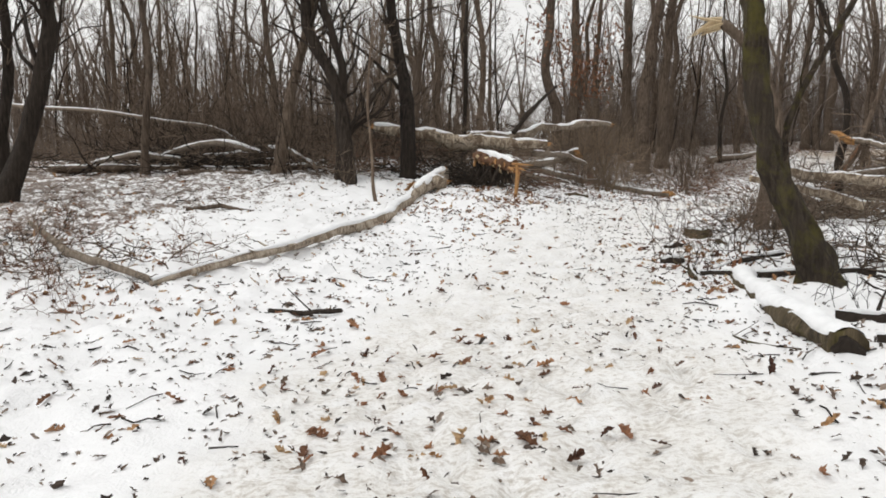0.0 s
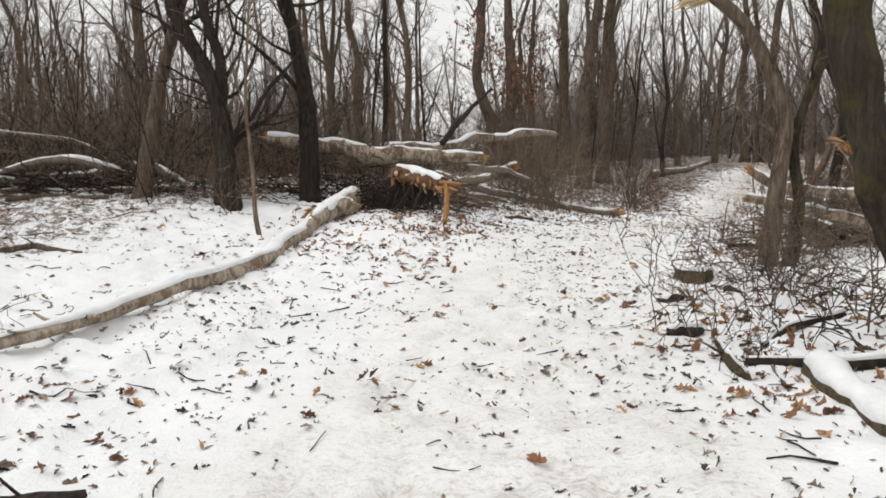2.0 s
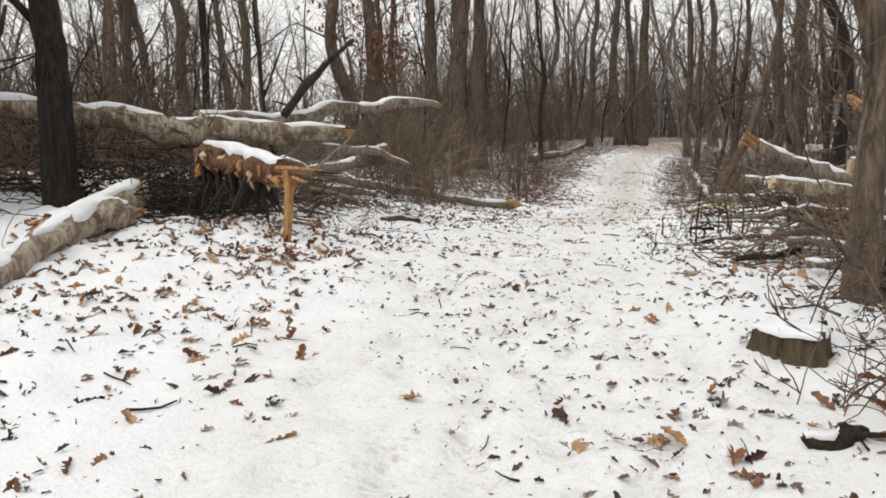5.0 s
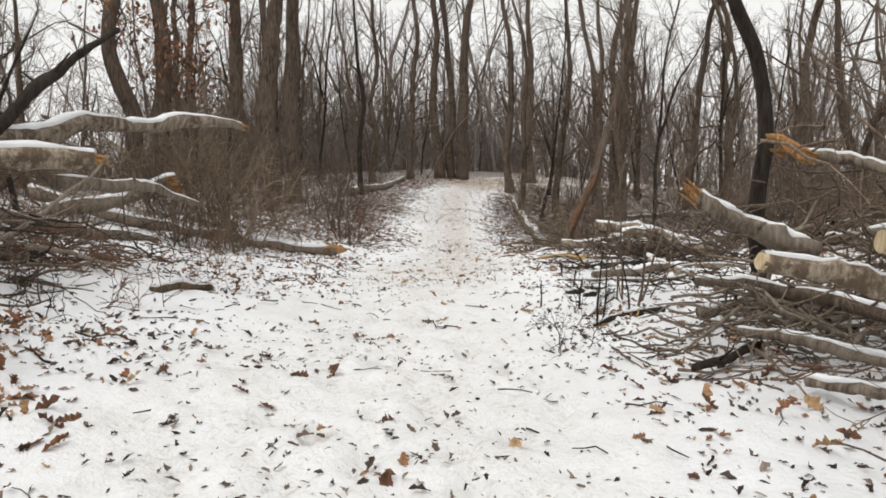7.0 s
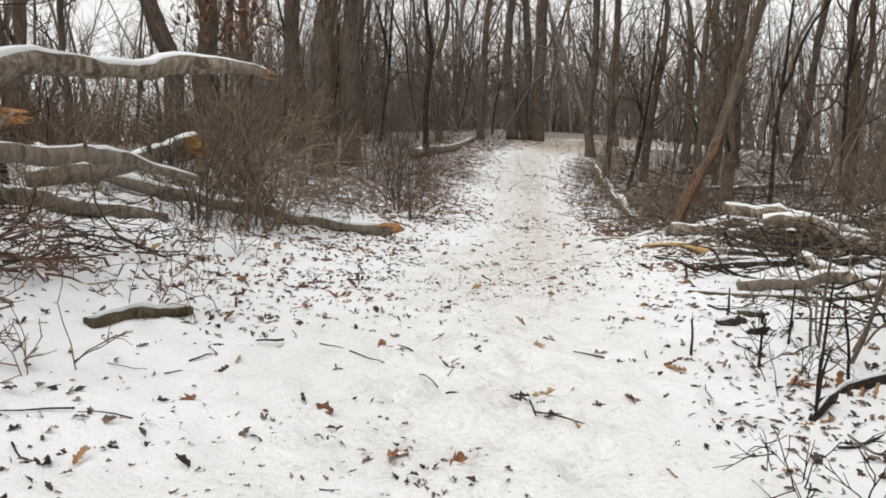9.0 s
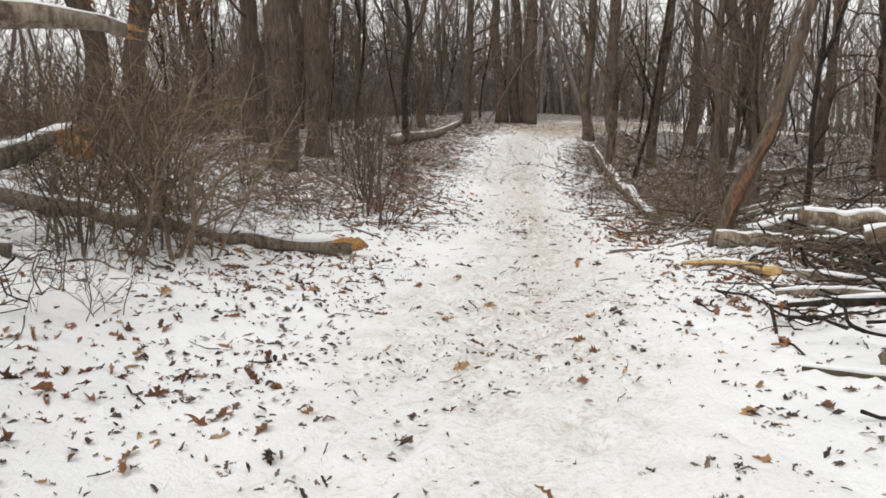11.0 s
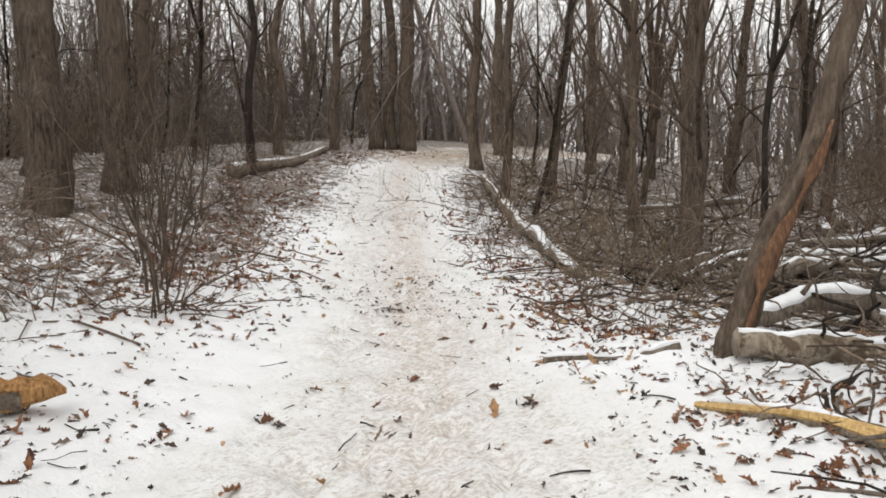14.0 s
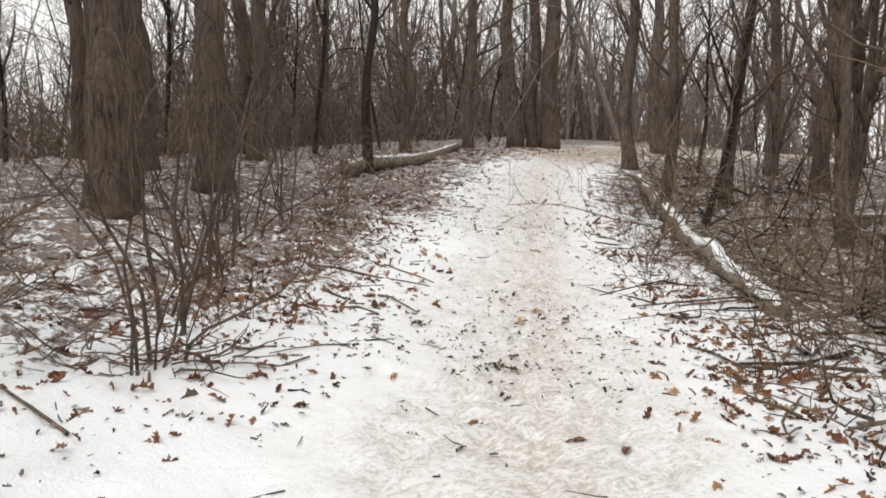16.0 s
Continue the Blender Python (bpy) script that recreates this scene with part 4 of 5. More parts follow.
for k, (x, y, tall, lean) in enumerate([(6.19, 14.86, 0.7, 0.02), (6.5, 16.01, 0.24, 0.12), (6.63, 15.58, 0.3, 0.1), (6.95, 15.2, 0.55, -0.05), (7.3, 15.9, 0.45, 0.06), (6.4, 15.0, 0.3, 0.1)]):
    t = Tubes()
    rs = np.random.RandomState(430 + k)
    line = wander(rs, (0, 0, -0.05), (lean, 0.03, 1), tall + 0.05, 7, 0.07)
    t.tube(line, np.linspace(0.011, 0.006, 7), 6)
    e = root("upright_stick", (x, y, g(x, y)), "thin dark bare stick standing in the snow", "stick", "sticks beside the trail")
    part("stem", t, BARK_DARK, e)
    for l2, r2 in offshoots(rs, line, 0.008, 2, 0.3, 0.95, 0.8, 0.25, 0.6, 4, 0.2):
        t = Tubes()
        t.tube(l2, np.linspace(0.005, 0.002, 4), 4)
        part("twig", t, BARK_DARK, e)
PILE = [
    ([(5.4, 12.72, 1.08), (5.72, 12.55, 1.0), (6.1, 12.3, 0.88), (6.9, 11.8, 0.66)], [0.055, 0.07, 0.075, 0.075], "barked pale log with sawn end on the pile", LOGPALE, ("cut", None), 0.5),
    ([(6.05, 13.72, 1.43), (6.3, 13.62, 1.2), (6.6, 13.5, 1.08), (6.95, 13.35, 1.02)], [0.06, 0.075, 0.075, 0.07], "upturned broken log with splintered end", LOGBARK, ("broken", None), 0.7),
    ([(5.75, 12.25, 1.2), (6.4, 11.8, 1.15), (7.2, 11.3, 1.05)], [0.07, 0.075, 0.075], "log with a fresh orange sawn end", LOGPALE, ("cut", None), 0.5),
    ([(7.3, 14.7, 0.62), (6.9, 14.0, 0.7), (6.6, 13.2, 0.72), (6.5, 12.4, 0.66)], [0.035, 0.045, 0.05, 0.05], "grey weathered log slanting through the pile", BARK, (None, None), 0.4),
    ([(6.93, 14.37, 0.4), (7.3, 14.25, 0.45), (8.2, 13.9, 0.42)], [0.055, 0.06, 0.06], "snow-topped log at the foot of the pile", LOGPALE, (None, None), 0.8),
    ([(6.3, 13.5, 0.45), (6.2, 13.0, 0.5), (6.0, 12.2, 0.5)], [0.03, 0.038, 0.038], "grey split log low in the pile", LOGBARK, ("broken", None), 0.6),
    ([(5.45, 13.2, 0.36), (5.8, 13.25, 0.38), (6.35, 13.37, 0.38)], [0.025, 0.03, 0.03], "dark branch on the snow before the pile", BARK_DARK, (None, None), 0.0),
    ([(5.7, 12.61, 0.38), (5.75, 12.2, 0.4), (5.8, 11.7, 0.42)], [0.03, 0.036, 0.036], "snow-dusted grey log before the pile", LOGBARK, (None, None), 0.6),
    ([(7.75, 14.15, 1.78), (7.9, 13.85, 1.75), (8.3, 13.3, 1.6)], [0.045, 0.05, 0.05], "torn limb propped on the brush", LOGBARK, ("torn", None), 0.4),
    ([(7.4, 13.2, 1.15), (8.2, 12.8, 1.3), (9.4, 12.2, 1.35)], [0.035, 0.045, 0.045], "grey limb lying over the brush", LOGBARK, (None, None), 0.4),
    ([(10.4, 18.2, 0.4), (9.9, 17.4, 0.35), (9.5, 16.6, 0.35)], [0.06, 0.06, 0.05], "snow-topped limb between two piles", LOGPALE, (None, None), 0.8),
    ([(10.72, 19.05, 0.72), (11.0, 18.7, 0.8), (11.4, 18.55, 0.55), (12.4, 18.6, 0.3)], [0.08, 0.1, 0.1, 0.09], "crooked pale log with thick snow", LOGPALE, (None, None), 0.95),
    ([(10.7, 19.7, 0.85), (11.5, 19.3, 0.72), (12.6, 19.0, 0.45)], [0.07, 0.08, 0.08], "snow-topped branch log beside the trail", LOGPALE, (None, None), 0.85),
    ([(10.55, 20.95, 0.12), (10.62, 20.3, 0.22), (10.66, 19.7, 0.24), (10.9, 18.9, 0.2)], [0.035, 0.05, 0.055, 0.055], "split log with bare yellow wood at its end", LOGPALE, ("torn", None), 0.6),
    ([(11.25, 21.25, 0.38), (11.8, 20.8, 0.3), (12.8, 20.1, 0.15)], [0.09, 0.11, 0.11], "fat snowy log at the leaning tree's foot", LOGPALE, (None, None), 0.8),
    ([(10.78, 22.6, 0.02), (11.0, 22.2, 0.05), (11.35, 21.75, 0.05)], [0.034, 0.042, 0.035], "short grey broken branch beside the trail", LOGBARK, ("broken", None), 0.3),
    ([(9.9, 19.3, 0.15), (10.5, 18.7, 0.2), (11.3, 18.0, 0.2)], [0.04, 0.05, 0.05], "grey limb on the snow", LOGBARK, (None, None), 0.6),
    ([(8.6, 17.5, 0.25), (9.6, 17.2, 0.3), (10.6, 16.6, 0.35)], [0.05, 0.06, 0.06], "grey limb with thin snow", LOGBARK, (None, None), 0.6),
]
for k, (pts, rd, lab, bark, ends, sn) in enumerate(PILE):
    pts = [(x, y, max(z, g(x, y) + 0.6 * rd[min(i, len(rd) - 1)])) for i, (x, y, z) in enumerate(pts)]
    pile_log = fallen_log("pile_log", pts, rd, lab, 150 + k, bark, sn, 0.035, ends, n=22, knots=2, group="logs beside the trail")
    if "yellow" in lab:
        face, base = Tubes(), np.array(pile_log.location)
        face.tube(smooth_line([np.array(p) - base + [-0.04, -0.01, 0.0] for p in pts[:3]], 16) + [0, 0.1, 0], np.linspace(0.02, 0.052, 16), 7, True, 0.35, 3)
        part("split_face", face, WOOD_YELLOW, pile_log, "bare yellow split wood", False)
# the long log on the trail's edge and the one by the thin tree
fallen_log("long_log", [(14.8, 26.0, g(14.8, 26.0) + 0.03), (15.5, 27.3, g(15.5, 27.3) + 0.16), (16.9, 29.6, g(16.9, 29.6) + 0.2), (18.6, 32.6, g(18.6, 32.6) + 0.2), (20.0, 34.6, g(20, 34.6) + 0.15)], [0.11, 0.12, 0.12, 0.11, 0.09], "long snow-covered log along the trail's edge", 180, LOGBARK, 0.85, 0.06, n=46, knots=4)
fallen_log("fallen_log", [(13.0, 35.5, g(13, 35.5) + 0.15), (14.6, 36.6, g(14.6, 36.6) + 0.15), (16.4, 38.4, g(16.4, 38.4) + 0.15), (18.0, 40.4, g(18, 40.4) + 0.12)], [0.15, 0.14, 0.12, 0.08], "snow-topped log beside the thin dark tree", 181, LOGBARK, 0.8, 0.05, n=26, knots=3)
r = np.random.RandomState(77)
for k in range(62):
    x, y = (r.uniform(13.5, 27), r.uniform(17, 32)) if k < 40 else (r.uniform(12.8, 18.5), r.uniform(19.5, 27))
    off, _ = trail_place(np.array([x]), np.array([y]))
    if off[0] < 3.6:
        continue
    a, ln = r.uniform(-0.6, 0.6) + (math.pi if k % 2 else 0), r.uniform(1.5, 4)
    x2, y2 = x + ln * math.cos(a), y + ln * math.sin(a)
    q = r.uniform(0.05, 0.12)
    if trail_place(np.array([x2]), np.array([y2]))[0][0] < 2.6:
        continue
    fallen_log("fallen_log", [(x, y, g(x, y) + q + 0.1 * r.rand()), ((x + x2) / 2, (y + y2) / 2, g((x + x2) / 2, (y + y2) / 2) + q + 0.15 * r.rand()), (x2, y2, g(x2, y2) + q + 0.2 * r.rand())], [q, q * 0.9, q * 0.7], "snow-topped fallen log in the wet wood", 300 + k, LOGBARK, 0.75, 0.04, n=12, sides=8, knots=1, group="logs in the wet wood")
for k, (pl, sp, cnt, ln, rd, lift) in enumerate([
    ((6.8, 13.3), (0.5, 0.6), 120, 1.1, 0.013, 0.2), ((8.3, 13.2), (0.8, 0.7), 330, 1.8, 0.014, 0.7), ((5.9, 13.3), (0.35, 0.5), 60, 0.7, 0.01, 0.05), ((11.8, 19.5), (0.6, 0.7), 170, 1.1, 0.013, 0.14),
    ((4.9, 9.8), (0.45, 0.9), 55, 0.9, 0.011, 0.1), ((4.2, 7.9), (0.4, 0.8), 40, 0.8, 0.011, 0.06), ((13.4, 22.4), (0.7, 0.8), 55, 1.4, 0.016, 0.13), ((15.9, 25.0), (1.0, 1.2), 45, 1.5, 0.017, 0.13), ((18.0, 28.3), (1.2, 1.5), 55, 1.6, 0.017, 0.15), ((8.6, 25.75), (0.4, 0.15), 50, 0.8, 0.008, 0.06), ((7.3, 26.7), (0.8, 0.6), 35, 0.9, 0.008, 0.06), ((4.5, 5.6), (0.5, 0.9), 55, 0.8, 0.012, 0.07), ((11.1, 20.2), (0.4, 0.5), 60, 0.8, 0.01, 0.08), ((12.5, 23.4), (0.4, 0.6), 60, 0.8, 0.009, 0.1), ((10.2, 18.2), (0.8, 0.8), 120, 1.2, 0.014, 0.07), ((11.9, 18.9), (0.7, 0.8), 130, 1.4, 0.016, 0.14), ((8.8, 16.2), (0.7, 0.6), 60, 0.9, 0.01, 0.05)]):
    twig_heap("brush_pile", pl, sp, cnt, ln, rd, "tangle of dead branches and sticks on the snow", 240 + k, (LOGBARK, TWIG, TWIG, TWIG, BARK, BARK, TWIG, BARK_DARK, TWIG, TWIG, TWIG, BARK_DARK, TWIG, TWIG, BARK_DARK, BARK, BARK_DARK)[k], lift, 0.22)


for k, (pl, sp, cnt, ln, rd, lift, hd) in enumerate([((7.1, 13.5), (0.5, 0.6), 38, 1.5, 0.022, 0.22, None), ((8.4, 13.0), (0.8, 0.7), 50, 2.4, 0.022, 0.6, -0.6), ((11.7, 19.5), (0.7, 0.8), 40, 1.6, 0.022, 0.12, None), ((0.8, 17.2), (0.9, 0.3), 26, 2.2, 0.022, 0.3, 0.2), ((15.5, 24.0), (1.4, 1.4), 60, 1.8, 0.022, 0.25, 0.2), ((-5.4, 18.2), (1.6, 0.5), 36, 2.4, 0.024, 0.25, 0.1)]):
    twig_heap("dead_branches", pl, sp, cnt, ln, rd, "grey weathered dead branches heaped together", 270 + k, LOGBARK, lift, 0.12, heading=hd)


# ---- shrubs ----
def shrub(name, seed, stems, tall, spread, twig_n, rad, mat, label, droop=0.0, reach=0.4):
    r = np.random.RandomState(seed)
    e = root(name, (0, 0, 0), label, "shrub", "shrubs of the wood")
    fine = Tubes()
    for _ in range(stems):
        a = r.uniform(0, 2 * math.pi)
        b = abs(r.normal(0, spread))
        start = (0.16 * r.normal(), 0.16 * r.normal(), -0.08)
        line = wander(r, start, (math.cos(a) * b, math.sin(a) * b, 1), tall * r.uniform(0.4, 1.1), 8, 0.24, -droop)
        q = rad * r.uniform(0.5, 1.2)
        stem = Tubes()
        stem.tube(line, np.linspace(q, q * 0.3, 8), 5, False)
        part("stem", stem, mat, e)
        for l2, r2 in offshoots(r, line, q, twig_n, 0.15, 1.0, 1.0, tall * reach, 0.5, 5, 0.3, -droop * 0.5):
            fine.tube(l2, np.linspace(max(r2, 0.005), 0.003, 5), 3, False)
            for l3, r3 in offshoots(r, l2, r2, 4, 0.2, 1.0, 0.7, tall * reach * 0.5, 0.6, 3, 0.2, 0.0):
                fine.tube(l3, np.linspace(max(r3, 0.0035), 0.002, 3), 3, False)
    tagged(part("branchwork", fine, mat, e), kind="stuff")
    return e


SHRUBS = [
    shrub("bare_shrub", 1, 9, 2.6, 0.45, 8, 0.016, TWIG_TAN, "tan bare shrub with fine arching twigs", 0.05),
    shrub("bare_shrub", 2, 7, 3.4, 0.3, 8, 0.02, TWIG, "tall grey-brown bare shrub", 0.02),
    shrub("bare_shrub", 3, 10, 1.5, 0.5, 6, 0.01, TWIG_RED, "low red-brown thicket of bare stems", 0.0),
    shrub("bare_shrub", 4, 6, 2.2, 0.35, 7, 0.013, TWIG, "thin grey bare shrub", 0.0),
    shrub("bare_shrub", 5, 5, 0.9, 0.4, 5, 0.006, TWIG_RED, "knee-high brown weed stalks", 0.0),
    shrub("bare_shrub", 6, 7, 4.2, 0.25, 8, 0.032, TWIG_TAN, "tall tan multi-stemmed bare shrub", 0.04),
]
SHRUBS.append(shrub("bare_shrub", 7, 5, 0.95, 0.45, 3, 0.006, BARK_DARK, "low dark bare twiggy shrub in the snow", 0.02))
SHRUBS.append(shrub("bare_shrub", 8, 7, 3.8, 0.14, 5, 0.02, BARK, "tall dark multi-stemmed bare shrub", 0.01, 0.2))
SHRUBS.append(shrub("bare_shrub", 9, 6, 1.6, 0.22, 4, 0.0075, BARK, "thin dark upright stems beside the trail", 0.03, 0.3))
used = [False] * len(SHRUBS)


def put_shrub(k, x, y, turn, size=1.0):
    m = pose(x, y, gz(x, y), 0, 0, turn) @ Matrix.Diagonal((size, size, size, 1))
    if used[k]:
        copy_thing(SHRUBS[k], pose(x, y, gz(x, y), 0, 0, turn)).scale = (size, size, size)
    else:
        SHRUBS[k].matrix_world, used[k] = m, True


for k, x, y, s in [(5, 5.2, 22.7, 0.75), (1, 4.5, 23.0, 0.85), (1, 5.6, 24.7, 0.85), (1, 5.4, 25.6, 1.0), (5, 4.6, 25.2, 0.85), (0, 4.4, 24.6, 1.0), (7, 7.2, 28.8, 0.8), (0, 5.2, 24.6, 1.1), (0, 5.5, 23.0, 0.9), (3, 4.4, 20.5, 0.55), (0, 4.8, 22.6, 0.9), (7, 9.5, 28.6, 0.9), 
                   (4, 8.9, 25.9, 1.0), (4, 9.8, 26.8, 1.1), (4, 12.0, 32.4, 1.2), (7, 9.9, 31.2, 0.9), 
                   (3, 4.3, 9.4, 0.55), (8, 3.7, 9.2, 1.0), (8, 4.0, 8.4, 1.2), (6, 3.3, 8.0, 1.0), (8, 2.75, 8.5, 0.9), (6, 2.65, 7.5, 0.7), (8, 4.4, 10.2, 1.0), (6, 4.3, 7.3, 1.1), (6, 3.3, 6.0, 0.8), (6, 5.4, 14.2, 0.7), (6, 6.4, 15.3, 0.7), (6, 1.9, 15.8, 0.7), (6, -4.2, 7.5, 0.9), (6, -3.8, 8.3, 0.8), (6, -5.2, 8.8, 1.0), (6, -3.3, 7.2, 0.6), (6, -5.6, 10.4, 1.0), (3, 4.6, 10.6, 0.6), (4, 3.45, 9.9, 0.8), (4, 5.0, 11.4, 1.2), (4, 3.9, 5.6, 0.8), (4, 3.4, 5.0, 0.7), (3, 6.3, 12.0, 0.9), (1, 7.4, 15.6, 0.7),
                   (5, 17.2, 30.2, 0.9), (1, 18.0, 31.6, 1.0), 
                   (4, -3.9, 7.0, 0.6), (4, -4.6, 8.0, 1.0), (4, -3.4, 6.3, 0.7), (4, -3.2, 8.9, 0.8), (4, -4.9, 9.6, 0.9), (3, -2.0, 14.9, 0.7), (3, -2.8, 16.2, 1.0), (1, 0.2, 18.2, 0.8), (1, -1.9, 18.2, 0.9), (0, 2.4, 20.8, 0.7), (4, 2.6, 16.2, 0.9), (4, 3.4, 17.6, 0.9),
                   (8, 4.1, 9.5, 1.0), (8, 4.6, 10.1, 1.0), (8, 2.95, 8.3, 0.7), (8, 4.4, 7.6, 1.0),
                   (7, 8.9, 26.6, 0.9), (7, 9.25, 28.0, 1.0), (3, 7.6, 25.6, 0.9), (7, 8.7, 25.6, 0.75), (8, 11.2, 30.6, 1.0), (8, 7.4, 26.6, 1.1), (8, 6.4, 26.2, 1.0), (7, 10.0, 30.0, 0.9), (4, 10.4, 28.6, 1.0), (4, 9.2, 26.9, 0.9), (4, 11.6, 31.6, 1.0), (7, 15.0, 24.4, 0.8), (4, 13.4, 24.9, 0.8), (4, 14.4, 27.0, 0.9), (4, 15.6, 29.0, 0.9), (8, 16.4, 30.4, 0.9), (8, 17.6, 32.2, 0.9), 
                   (7, 4.2, 22.6, 0.8), (7, 5.0, 23.1, 0.7), (8, 5.4, 23.5, 0.8), (8, 6.3, 23.2, 0.7), (7, 4.3, 23.2, 0.7), (8, 4.6, 22.0, 1.0), (8, 3.9, 21.0, 1.0),
                   (7, 15.9, 26.0, 0.8), (0, 14.9, 24.7, 0.75), (0, 16.3, 27.2, 0.8), (3, 13.8, 23.3, 0.8), (0, 13.5, 24.6, 0.4), (8, 12.9, 24.4, 0.9), (8, 12.5, 22.9, 0.8), (8, 14.1, 27.1, 0.9), (8, 15.1, 28.6, 0.9)]:
    put_shrub(k, x, y, (x * 97 + y * 53) % 360, s)

# ---- the wood on all sides ----
def thin_place(x, y):
    """A strip where the wood is open and the sky shows."""
    return y > 22 and 3.5 < math.degrees(math.atan2(x - 0.5, y - 4)) < 9.5


KINDS = []
for k in range(7):
    rr = np.random.RandomState(500 + k)
    tall, rad = (11, 12, 8.5, 10, 7, 13, 6)[k], (0.1, 0.16, 0.065, 0.09, 0.045, 0.2, 0.038)[k]
    lx, ly = rr.normal(0, 0.5), rr.normal(0, 0.5)
    KINDS.append([tree("bare_tree", [(300 + 9 * k, 300, 0), (300 + 9 * k + lx * 0.4, 300 + ly * 0.4, 3), (300 + 9 * k + lx, 300 + ly, 6 if tall > 6 else 4)], rad, ("slender bare grey-brown tree in the wood", "tall bare tree with grey furrowed bark", "thin crooked understorey tree")[k % 3], 510 + k, tall, (12, 12, 11, 12, 11, 12, 10)[k], (0.2, 0.25, 0.14, 0.18, 0.12, 0.28, 0.1)[k], (3.0, 3.4, 2.2, 2.6, 1.8, 3.6, 1.5)[k], (BARK, BARK, BARK_DARK, BARK, BARK_DARK, BARK, BARK)[k], sides=8, sub=6, twigs=5, group="trees of the wood", stems=(1, 1, 1, 2, 1, 0, 2)[k]), False])


def wooded(x, y, slack=0.0):
    off, _ = trail_place(np.array([x]), np.array([y]))
    off = off[0]
    left = np.interp(y, [0, 10, 16, 18, 23, 27], [9.0, 8.5, 7.0, 6.0, 5.0, 2.8])
    right = np.interp(y, [0, 10, 14, 20, 24, 30], [7.0, 6.5, 6.0, 5.5, 3.4, 3.0])
    return (-off > left + slack) if off < 0 else (off > right + slack)


r = np.random.RandomState(9)
taken = []
tries = 0
while len(taken) < 285 and tries < 9000:
    tries += 1
    a, d = r.uniform(-0.62, 1.55), 8 + 47 * math.sqrt(r.rand())
    # Share of trees placed out of view behind, added to darken the early snow.
    if r.rand() < 0.22:
        a = r.uniform(1.2, 2 * math.pi - 0.6)
    elif r.rand() < 0.25:
        a = r.uniform(-0.65, -0.1)
    x, y = 3 + d * math.sin(a), 8 + d * math.cos(a)
    if not wooded(x, y) or (4 < x < 13 and 21 < y < 34) or any((x - p) ** 2 + (y - q) ** 2 < 0.8 for p, q in taken):
        continue
    if (-3 < x < 7 and 18 < y < 26 and r.rand() < 0.6) or (thin_place(x, y) and r.rand() < 0.8) or (y > 18 and -15 < math.degrees(math.atan2(x - 0.5, y - 4)) < 3.5 and r.rand() < 0.5):
        continue
    taken.append((x, y))
    k = int(r.choice(7, p=[0.12, 0.04, 0.22, 0.15, 0.23, 0.02, 0.22]))
    if k in (0, 1, 5) and abs(trail_place(np.array([x]), np.array([y]))[0][0]) < 10:
        k = 4
    m = pose(x, y, gz(x, y) - 0.1, r.normal(0, 4), r.normal(0, 4), r.uniform(0, 360))
    s = r.uniform(0.8, 1.25)
    ob, placed = KINDS[k]
    if placed:
        ob = copy_thing(ob, m)
    else:
        ob.matrix_world, KINDS[k][1] = m, True
    ob.scale = (s, s, s)
n = 0
while n < 165:
    a, d = r.uniform(-0.62, 1.5), 8 + 30 * r.rand() ** 0.7
    x, y = 3 + d * math.sin(a), 8 + d * math.cos(a)
    if not wooded(x, y, -0.3) or (y > 21 and d < 26 and r.rand() < 0.55):
        continue
    kind = int(r.choice([0, 1, 2, 3, 5, 4, 7, 8], p=[0.12, 0.2, 0.1, 0.2, 0.08, 0.08, 0.12, 0.1]))
    if kind in (0, 2, 5) and y > 20 and abs(trail_place(np.array([x]), np.array([y]))[0][0]) < 8:
        kind = 8
    put_shrub(kind, x, y, r.uniform(0, 360), r.uniform(0.7, 1.2))
    n += 1


def far_woods():
    t, f = Tubes(), Tubes()
    r = np.random.RandomState(21)
    for _ in range(1250):
        a, d = r.uniform(-math.pi, math.pi), r.uniform(48, 125)
        if r.rand() < 0.75:
            a = r.uniform(-0.7, 1.6)
        x, y = 3 + d * math.sin(a), 8 + d * math.cos(a)
        if abs(trail_place(np.array([x]), np.array([y]))[0][0]) < 3 or (thin_place(x, y) and r.rand() < 0.8):
            continue
        tall, q = r.uniform(8, 17), r.uniform(0.05, 0.2)
        line = wander(r, (x, y, float(height(np.array([x]), np.array([y]))[0]) - 0.1), (r.normal(0, 0.13), r.normal(0, 0.13), 1), tall, 7, 0.1)
        t.tube(line, np.linspace(q, q * 0.3, 7), 5, False)
        for l2, r2 in offshoots(r, line, q, 10, 0.12, 0.95, 0.65, 4.0, 0.45, 4, 0.2, 0.06):
            f.tube(l2, np.linspace(max(r2, 0.026), 0.012, 4), 3, False)
            for l3, _ in offshoots(r, l2, r2, 3, 0.2, 1, 0.6, 1.8, 0.5, 3, 0.15):
                f.tube(l3, (0.013, 0.01, 0.006), 3, False)
    tagged(new("far_trunks", t.mesh("far_trunks", BARK_HAZED)), "trunks of the distant winter wood, paled for haze", "trees", kind="stuff")
    tagged(new("far_branches", f.mesh("far_branches", BARK_HAZED)), "fine bare branches of the distant wood, paled for haze", "trees", kind="stuff")


far_woods()


